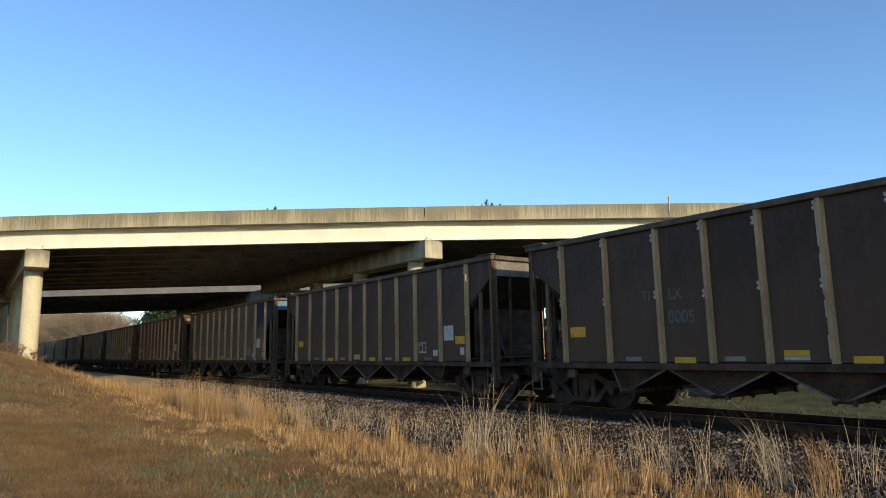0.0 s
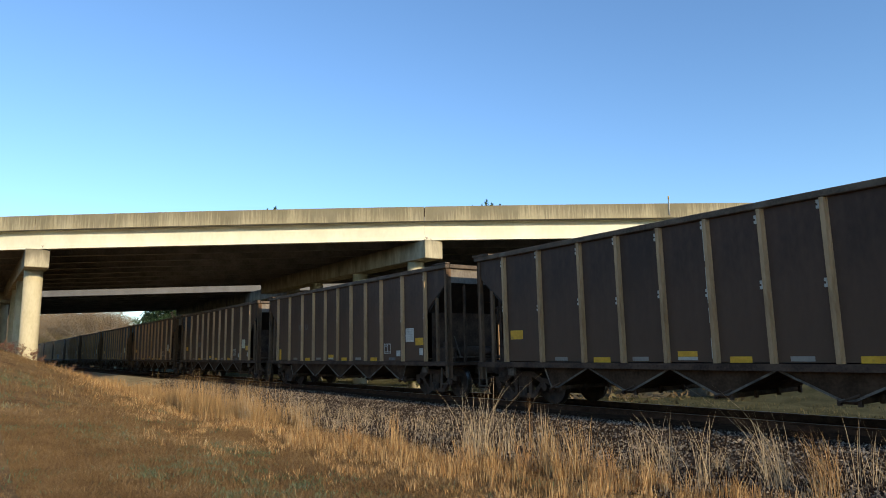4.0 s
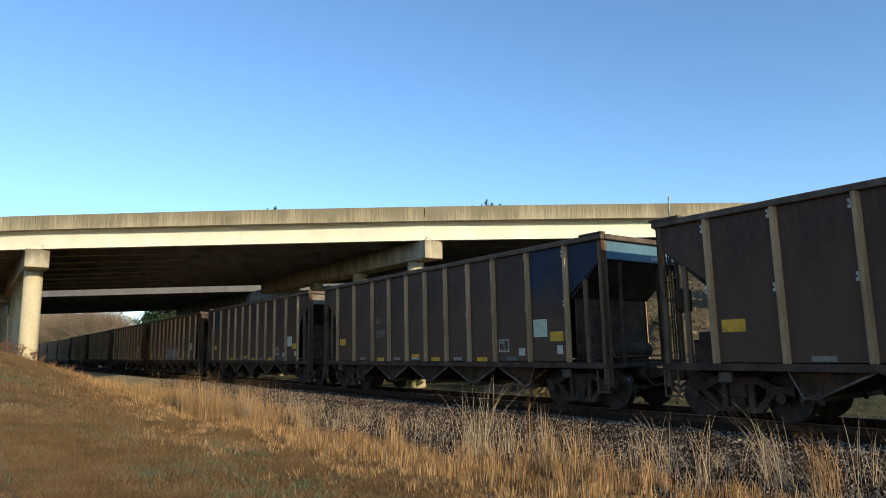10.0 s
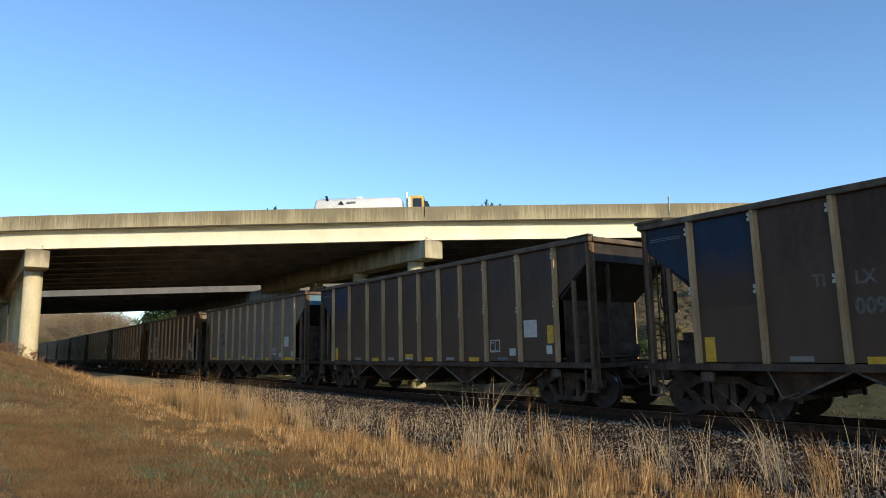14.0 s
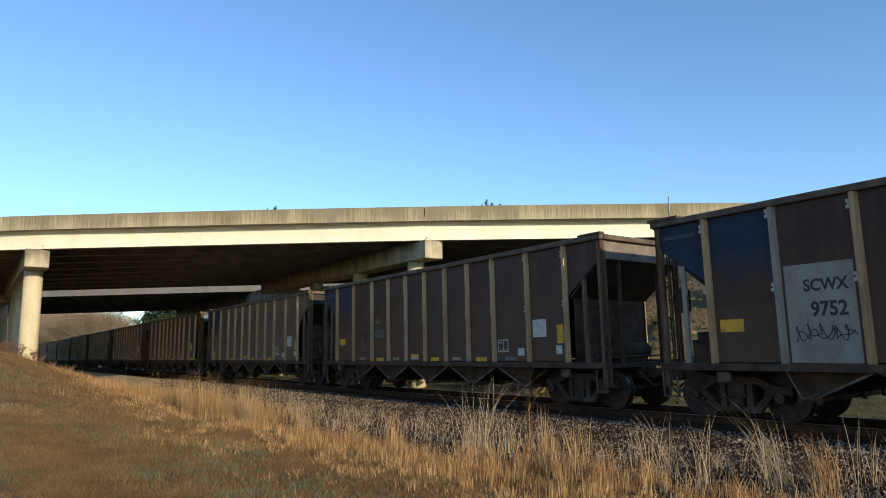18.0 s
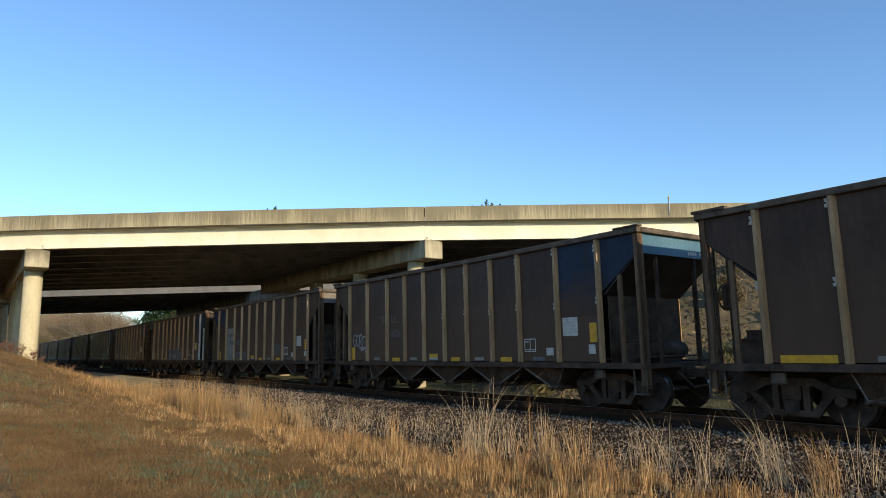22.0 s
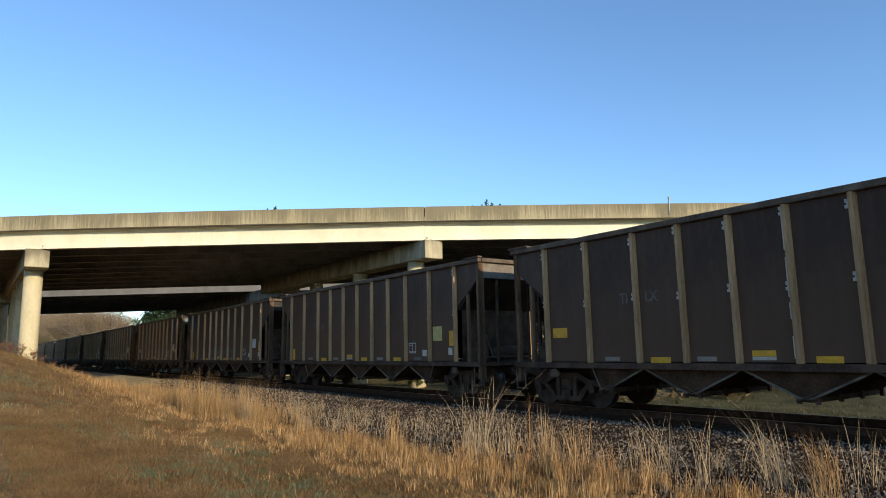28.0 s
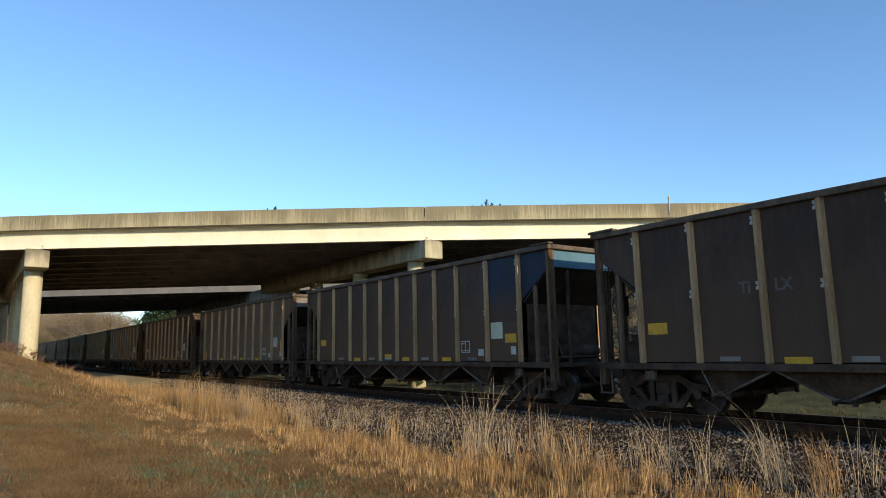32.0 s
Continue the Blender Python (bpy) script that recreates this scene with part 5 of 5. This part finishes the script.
# ---- trees and brush ----
def tree_meshes(seed, tall, spread, limbs, leaves, leaf, leaf_mat, bark=None, first=0.25):
    """Trunk with forking limbs, and a crown of small leaves gathered round the outer twigs."""
    rg = random.Random(seed)
    bm = bmesh.new()
    tips = []

    def grow(a, way, length, rad, depth):
        p = a
        for s in range(3):
            way = (way + Vector((rg.uniform(-1, 1), rg.uniform(-1, 1), rg.uniform(-0.4, 0.6))) * 0.16).normalized()
            q = p + way * length / 3
            add_tube(bm, p, q, rad * (1 - 0.22 * s), 6 if depth < 2 else 4, rad * (1 - 0.22 * (s + 1)))
            p = q
            if depth > 0:
                tips.append((q.copy(), depth))
        if depth < 3:
            for _ in range(limbs if depth == 0 else 3):
                w = (way + Vector((rg.uniform(-1, 1), rg.uniform(-1, 1), rg.uniform(-0.25, 0.7))) * spread).normalized()
                grow(a.lerp(p, rg.uniform(0.5, 1.0)), w, length * rg.uniform(0.45, 0.7), rad * 0.45, depth + 1)

    grow(Vector((0, 0, -0.3)), Vector((0, 0, 1)), tall * 0.5, tall * 0.02, 0)
    for i in range(limbs):
        zz = tall * rg.uniform(first, 0.5)
        w = Vector((math.cos(i * 2.4), math.sin(i * 2.4), rg.uniform(0.25, 0.9))).normalized()
        grow(Vector((0, 0, zz)), w, tall * 0.3, tall * 0.008, 1)
    wood = mesh_of("trunk", bm, bark or M_BARK)
    ng = np.random.default_rng(seed)
    pts = np.array([tuple(t) for t, d in tips if d >= 1])
    pick = ng.integers(0, len(pts), leaves)
    c = pts[pick] + ng.normal(0, tall * 0.035, (leaves, 3))
    c[:, 2] = np.maximum(c[:, 2], 0.05)
    u = ng.normal(0, 1, (leaves, 3))
    u /= np.linalg.norm(u, axis=1)[:, None]
    w = np.cross(u, ng.normal(0, 1, (leaves, 3)))
    w /= np.linalg.norm(w, axis=1)[:, None]
    s = leaf * ng.uniform(0.6, 1.4, leaves)[:, None]
    v = np.stack([c - u * s, c + w * s * 0.6, c + u * s, c - w * s * 0.6], 1).reshape(-1, 3)
    k = np.arange(leaves)[:, None] * 4
    tris = np.stack([k + np.array([0, 1, 2]), k + np.array([0, 2, 3])], 1).reshape(-1, 3)
    return wood, fast_mesh("crown", v, tris, leaf_mat)


def plant_tree(name, meshes, x, y, size, turn, label, category, group):
    t = thing(name, label, category, group, m=pose(x, y, float(ground_z(x, y)), 0, 0, turn))
    for nm, me in zip(("trunk", "crown"), meshes):
        o = part(nm, me, None, t)
        o.matrix_basis = Matrix.Diagonal((size, size, size, 1))
    return t


autumn = [tree_meshes(s, 6.0, 0.9, 5, 7000, 0.08, M_LEAF_AUTUMN, first=0.08) for s in (11, 12, 13)]
M_PALE_BARK = ramp_mat("pale_bark", (0.17, 0.14, 0.10), (0.34, 0.29, 0.22), 5, 0.9, 0, 0.4, (1, 1, 0.3))
brown = [tree_meshes(s, 12.0, 0.75, 7, 4800, 0.075, M_LEAF_BROWN, M_PALE_BARK) for s in (21, 22, 23)]
green = [tree_meshes(s, 11.0, 0.7, 7, 7000, 0.17, M_LEAF_GREEN) for s in (31, 32)]
bare_tree = tree_meshes(41, 8.5, 0.8, 6, 200, 0.05, M_LEAF_BROWN)
bank_kinds = [tree_meshes(s, 6.0, 0.9, 5, 5200, 0.13, m, first=0.05) for s, m in ((14, M_LEAF_BANK), (15, M_LEAF_BANK), (16, M_LEAF_OLIVE))]
rt = random.Random(5)
# wooded bank along the foot of the bridge, in the low sun
def bank_rise(u, off):
    return 5.6 * ramp01((u - 1) / 12.0) * ramp01((off + 11) / 10.0) + 0.12 * np.sin(1.7 * u + off) * np.sin(1.3 * off)


M_LITTER = ramp_mat("leaf_litter_bank", (0.055, 0.042, 0.021), (0.135, 0.102, 0.053), 0.9, 0.95, 0, 0.8, (1, 1, 1), 9, (0.085, 0.085, 0.034), 0.7, 0.55)
bank_u, bank_off = np.arange(1, 96, 1.0), np.arange(-12, 14.1, 0.8)
bank_co = [(*deck_point(float(u), float(o)), 0.0) for u in bank_u for o in bank_off]
bank_co = [(x, y, float(ground_z(x, y)) - 0.25 + float(bank_rise(bank_u[i // len(bank_off)], bank_off[i % len(bank_off)]))) for i, (x, y, _) in enumerate(bank_co)]
nb = len(bank_off)
bank_me = bpy.data.meshes.new("embankment")
bank_me.from_pydata(bank_co, [], [(i * nb + j, (i + 1) * nb + j, (i + 1) * nb + j + 1, i * nb + j + 1) for i in range(len(bank_u) - 1) for j in range(nb - 1)])
bank_me.materials.append(M_LITTER)
tagged(new("embankment", bank_me), "brown leaf-littered embankment under the bridge", "embankment", kind="structure")
nq = 18000
bu, bo = rng.uniform(4, 50, nq), rng.uniform(-11, -0.5, nq)
bxy = np.array([deck_point(float(a), float(o)) for a, o in zip(bu[:nq // 10], bo[:nq // 10])])
bxy = np.repeat(bxy, 10, 0) + rng.normal(0, 0.45, (nq, 2))
bz = np.repeat(ground_z(bxy[:nq:10, 0], bxy[:nq:10, 1]) - 0.25 + bank_rise(bu[:nq // 10], bo[:nq // 10]), 10) + np.abs(rng.normal(0, 0.55, nq))
du, dw = rng.normal(0, 1, (nq, 3)), rng.normal(0, 1, (nq, 3))
du /= np.linalg.norm(du, axis=1)[:, None]
dw /= np.linalg.norm(dw, axis=1)[:, None]
size_q = rng.uniform(0.07, 0.17, nq)[:, None]
cq = np.column_stack([bxy, bz])
vq = np.stack([cq - du * size_q, cq + dw * size_q * 0.7, cq + du * size_q], 1).reshape(-1, 3)
tagged(new("bank_brush", fast_mesh("bank_brush", vq, np.arange(nq * 3).reshape(-1, 3), M_LEAF_BANK)), "tangled rusty brush and fallen leaves on the bank", "brush", kind="stuff")
nq = 1600
bu, bo = rng.uniform(14, 50, nq), rng.uniform(-10.5, -1.0, nq)
bxy = np.array([deck_point(float(a), float(o)) for a, o in zip(bu, bo)])
h = rng.uniform(0.6, 1.7, nq)
tagged(new("bank_stems", blades("bank_stems", np.column_stack([bxy, ground_z(bxy[:, 0], bxy[:, 1]) - 0.3 + bank_rise(bu, bo)]), h, rng.normal(0, 0.22, (nq, 2)) * h[:, None], rng.uniform(0.03, 0.07, nq), M_STEM, rng, 0.1, 3)),
       "bare grey and tan saplings on the bank", "saplings", kind="stuff")
for i in range(76):
    u = 3.0 + i * 0.65 + rt.uniform(-0.3, 0.3)
    off = -1.6 - (i * 3.7) % 9.0 + rt.uniform(-0.5, 0.5)
    x, y = deck_point(u, off)
    foot = float(ground_z(x, y)) - 0.3 + float(bank_rise(u, off))
    top = min(7.9, foot + rt.uniform(1.9, 3.1)) if u > 18 else min(5.6, foot + 1.7)
    size = max(0.16, (top - foot) / 6.2)
    if i % 6 == 3:
        t = plant_tree("bank_tree", green[i % 2], x, y, size * 0.55, i * 77, "small olive green tree on the bank", "tree", "trees beyond the track")
    else:
        t = plant_tree("bank_tree", bank_kinds[i % 3], x, y, size, i * 77, "small autumn tree with olive and rust leaves", "tree", "trees beyond the track")
    t.matrix_basis = pose(x, y, foot, 0, 0, i * 77)
for i in range(22):
    x, y = deck_point(11.0 + i * 1.9 + rt.uniform(-0.5, 0.5), -10.6 + rt.uniform(-0.8, 0.8))
    plant_tree("bush", bank_kinds[(i + 1) % 3], x, y, rt.uniform(0.12, 0.22), i * 53, "low brown and green roadside bush", "bush", "bushes beyond the track")
# added bushes, not known here, that cover the too sunlit column foot
for x, y, sz in ((-29.6, 5.75, 0.17), (-28.9, 5.9, 0.13)):
    plant_tree("bush", bank_kinds[2], x, y, sz, x * 30, "added low olive bush covering the pier foot", "bush", "bushes beyond the track")
plant_tree("bare_tree", bare_tree, -9.7, 18.5, 0.80, 205, "tall bare grey tree before the bridge", "tree", "trees beyond the track")
plant_tree("bare_tree", bare_tree, -14.5, 16.5, 0.5, 30, "bare grey tree with few brown leaves", "tree", "trees beyond the track")
# woods far beyond the bridges, on the far side of the line
def from_eye(bearing, dist):
    return EYE.x - dist * math.cos(radians(bearing)), EYE.y + dist * math.sin(radians(bearing))


for i in range(34):
    bearing = 2.2 + i * 0.228
    dist = max(175.0, 22.0 / math.sin(radians(bearing))) + rt.uniform(0, 60)
    x, y = from_eye(bearing, dist)
    plant_tree("woodland_tree", brown[i % 3], x, y, dist / 250.0 * rt.uniform(1.45, 1.9), i * 61, "leafless brown woodland tree in autumn", "tree", "far woods")
for i in range(10):
    x, y = from_eye(12.7 + i * 0.6, 140.0 + rt.uniform(0, 15))
    plant_tree("evergreen_tree", green[i % 2], x, y, rt.uniform(0.9, 1.05) + 0.35 * (i > 1), i * 47, "dark green evergreen tree in the far woods", "tree", "far woods")
for i in range(26):
    bearing = 2.3 + i * 0.33
    dist = max(150.0, 20.5 / math.sin(radians(bearing)))
    x, y = from_eye(bearing, dist)
    plant_tree("undergrowth", autumn[i % 3], x, y, dist / 150.0 * (rt.uniform(0.9, 1.2) if bearing < 9.6 else 0.7), i * 31, "tangled brown undergrowth bush", "bush", "far woods")
# red brush at the foot of the first pier
brush = tree_meshes(51, 1.1, 1.1, 6, 420, 0.03, M_LEAF_RED, first=0.05)
for x, y, s in ((-40.2, -11.6, 0.75), (-40.0, -12.5, 0.85), (-40.6, -10.2, 0.6), (-39.6, -13.4, 0.8), (-41.0, -9.6, 0.5), (-39.2, -11.2, 0.8), (-38.6, -11.9, 0.7), (-39.0, -12.8, 0.9), (-38.4, -13.3, 0.8), (-39.8, -10.6, 0.8), (-40.4, -8.8, 0.7), (-41.5, -8.0, 0.6)):
    plant_tree("brush", brush, x, y, s, x * 40, "reddish dry brush at the pier foot", "bush", "brush by the pier")


def pine(x, y, tall, seed):
    """A tall pine: straight trunk, tiers of drooping boughs with needle clumps."""
    rg = random.Random(seed)
    t = thing("pine_tree", "tall dark green pine rising behind the bridges", "tree", "pines", m=pose(x, y, 0))
    part("trunk", tube((0, 0, -0.5), (0, 0, tall - 0.3), tall * 0.013, 8, 0.03), M_BARK, t)
    quads, faces = [], []
    for i in range(70):
        z = tall * (0.45 + 0.55 * (i / 69) ** 0.8)
        reach = 0.25 + (tall - z) * 0.22 * rg.uniform(0.6, 1.1)
        a = i * 2.4
        for j in range(16):
            f = (j + 1) / 16
            c = Vector((math.cos(a) * reach * f, math.sin(a) * reach * f, z - 0.10 * reach * f + rg.uniform(-0.12, 0.25)))
            d = Vector((rg.uniform(-1, 1), rg.uniform(-1, 1), rg.uniform(0.2, 1))).normalized() * rg.uniform(0.15, 0.34)
            w = d.cross(Vector((rg.uniform(-1, 1), rg.uniform(-1, 1), 0.1))).normalized() * 0.07
            b = len(quads)
            quads += [tuple(c - w), tuple(c + w), tuple(c + d)]
            faces.append((b, b + 1, b + 2))
    part("crown", fast_mesh("crown", quads, faces, M_LEAF_GREEN), None, t)


pine(-102.5, 26.9, 25.6, 1)
pine(-84.4, 57.0, 25.9, 2)
pine(-83.8, 57.6, 26.7, 3)
pine(-83.2, 58.3, 26.1, 4)
pine(-85.4, 55.9, 25.7, 5)
pine(-82.3, 59.4, 25.9, 6)
pine(-103.0, 25.7, 25.1, 7)
pine(-102.0, 28.0, 24.9, 8)

# ---- small things on the bridge ----
post = thing("marker_post", "thin white marker post with orange tip on the parapet", "post", m=pose(*deck_point(13.5, -0.045), 0))
part("post", box(-0.03, 0.03, -0.02, 0.02, 8.55, 9.42), M_WHITE, post, "white post")
part("tip", box(-0.03, 0.03, -0.02, 0.02, 9.422, 9.60), M_YELLOW, post, "orange tip")
for x, y, s in ((-28.45, 6.35, 0.20), (-28.6, 6.75, 0.14), (-40.95, -10.5, 0.16)):
    w = plant_tree("cap_weed", brush, x, y, s, 20, "dry weed growing on the pier cap", "weed", "weeds on the piers")
    w.matrix_basis = pose(x, y, 7.385)


# ---- small bird ----
BIRD = thing("bird", "small grey-brown bird flying up from the grass", "bird")
body = bmesh.new()
bmesh.ops.create_uvsphere(body, u_segments=10, v_segments=7, radius=0.05, matrix=Matrix.Diagonal((1.7, 0.8, 0.8, 1)))
part("body", body, M_CHORD, BIRD, "grey-brown feathered body", True)
for s in (1, -1):
    part("wing", prism([(0.03, 0.02 * s), (0.05, 0.10 * s), (0.0, 0.19 * s), (-0.02, 0.10 * s), (-0.04, 0.02 * s)][::s], 0.018, 0.026, "z"), M_CHORD, BIRD)
part("tail", prism([(-0.07, -0.012), (-0.07, 0.012), (-0.15, 0.03), (-0.15, -0.03)], -0.004, 0.006, "z"), M_CHORD, BIRD)
for piece in BIRD.children:
    piece.matrix_basis = Matrix.Diagonal((0.55, 0.55, 0.55, 1))

# ---- tank truck on the bridge ----
def tank_truck():
    t = thing("tank_truck", "white tank truck with yellow cab on the bridge", "truck")
    steel = ramp_mat("white_tank_steel", (0.60, 0.58, 0.54), (0.74, 0.72, 0.67), 1.5, 0.35, 0.0, 0.03, (1, 1, 0.5), 8, (0.5, 0.48, 0.44), 1.2, 0.64)
    yellow = ramp_mat("cab_yellow", (0.50, 0.33, 0.06), (0.60, 0.42, 0.09), 2, 0.35, 0.0, 0.02)
    chrome = ramp_mat("bright_metal", (0.7, 0.7, 0.7), (0.85, 0.85, 0.85), 2, 0.15, 1.0, 0.0)
    dark = ramp_mat("cab_dark_glass", (0.012, 0.012, 0.013), (0.02, 0.02, 0.022), 2, 0.08, 0.0, 0.0)
    bm = bmesh.new()
    prof = [(0.0, 0.55), (0.12, 0.84), (0.30, 0.95), (5.75, 0.95), (5.95, 0.84), (6.05, 0.55)]
    rings = []
    for x, r in prof:
        rings.append([bm.verts.new((x, 1.12 * r * math.cos(a * math.tau / 28), 2.24 + r * math.sin(a * math.tau / 28))) for a in range(28)])
    for a, b in zip(rings, rings[1:]):
        for i in range(28):
            bm.faces.new((a[i], a[(i + 1) % 28], b[(i + 1) % 28], b[i]))
    bm.faces.new(rings[0])
    bm.faces.new(rings[-1][::-1])
    part("tank", bm, steel, t, "white steel tank", True)
    part("emblem", prism([(1.72, 2.55), (2.12, 2.55), (1.92, 2.82)], -1.10, -1.04), dark, t, "dark triangle emblem")
    part("name_bar", prism([(2.3, 2.64), (2.9, 2.64), (2.9, 2.74), (2.3, 2.74)], -1.09, -1.03), M_FAINT, t, "unreadable grey name bar")
    part("ladder", add_tube(tube((1.32, -1.16, 1.5), (0.82, -0.66, 3.24), 0.05, 6), (1.40, -1.16, 1.5), (0.90, -0.66, 3.24), 0.04, 6), dark, t, "dark rear ladder")
    part("hatch", tube((3.0, 0, 3.1), (3.0, 0, 3.26), 0.28, 16), steel, t)
    part("chassis", box(0.1, 7.5, -0.5, 0.5, 0.75, 1.15), M_FRAME, t)
    cab = part("cab", prism([(6.45, 0.7), (6.45, 2.95), (6.6, 3.05), (7.42, 3.05), (7.5, 2.9), (7.5, 0.7)], -1.12, 1.12), yellow, t, "yellow cab")
    part("side_window", prism([(6.74, 2.25), (6.74, 2.86), (7.34, 2.86), (7.34, 2.25)], -1.126, -1.119), dark, cab, "dark side window")
    part("sleeper_panel", box(6.452, 6.6, -1.127, -1.119, 1.2, 2.95), steel, cab, "white rear cab panel")
    part("windscreen", prism([(7.43, 3.03), (7.46, 3.03), (7.53, 2.88), (7.50, 2.88)], -0.98, 0.98), dark, cab, "dark windscreen")
    part("hood", prism([(7.51, 0.7), (7.51, 2.74), (7.74, 2.66), (7.9, 2.3), (7.9, 0.7)], -0.95, 0.95), dark, t, "dark hood")
    part("exhaust_stack", tube((6.33, -0.85, 1.0), (6.33, -0.85, 3.35), 0.07, 10), steel, t, "bright exhaust stack")
    tyre = mesh_of("wheel", tube((0, -0.15, 0), (0, 0.15, 0), 0.5, 24), M_FRAME)
    for x in (1.2, 2.5, 7.0):
        for y in (-1.0, 1.0):
            place(part("wheel", tyre, None, t), x, y, 0.5)
    return t


TRUCK = tank_truck()


def truck_pose(u):
    x, y = deck_point(u, 9.0)
    return Matrix.Translation((x, y, 8.66)) @ Matrix.Rotation(TH0 + BEND * u, 4, "Z")


TRUCK.matrix_basis = truck_pose(-118)


# ---- what moves ----
def motions():
    for k, car in CARS.items():
        walk(car, [(float(t), pose(car_x(k, t), 0, 0)) for t in range(33)])
    times = [0.0] + [9.8 + 0.25 * i for i in range(38)] + [32.0]
    walk(TRUCK, [(t, truck_pose(min(118.0, max(-118.0, -7.35 + 27.3 * (t - 14.0))))) for t in times])
    # the bird sits in the grass, then flies off over the bridge
    start, speed = Vector((-24.931, -6.658, 9.178)), Vector((-0.048, -3.805, 14.334))
    perch = start - speed * 0.62
    perch.z = float(ground_z(perch.x, perch.y)) + 0.05
    flight = [(t, start + speed * (t - 24.8)) for t in (24.3, 24.5, 24.7, 24.8, 24.9, 25.0, 25.1, 25.3, 25.6, 26.5)]
    rows = [(0.0, perch), (23.9, perch), (24.1, perch.lerp(flight[0][1], 0.3))] + flight + [(32.0, flight[-1][1] + speed * 5.5)]
    walk(BIRD, [(t, pose(p.x, p.y, p.z, 0, -35, 200)) for t, p in rows])
    # one turning of the axles serves all wheelsets
    lead = WHEELSETS[0]
    rows = [(i / 30.0, Matrix.Rotation(train_run(i / 30.0) / 0.457, 4, "Y")) for i in range(961)]
    walk(lead, rows)
    for o in scene.objects:
        if o.name.startswith("wheelset") and o is not lead:
            o.rotation_mode = "QUATERNION"
            o.animation_data_create()
            o.animation_data.action = lead.animation_data.action
            o.animation_data.action_slot = lead.animation_data.action_slot


motions()
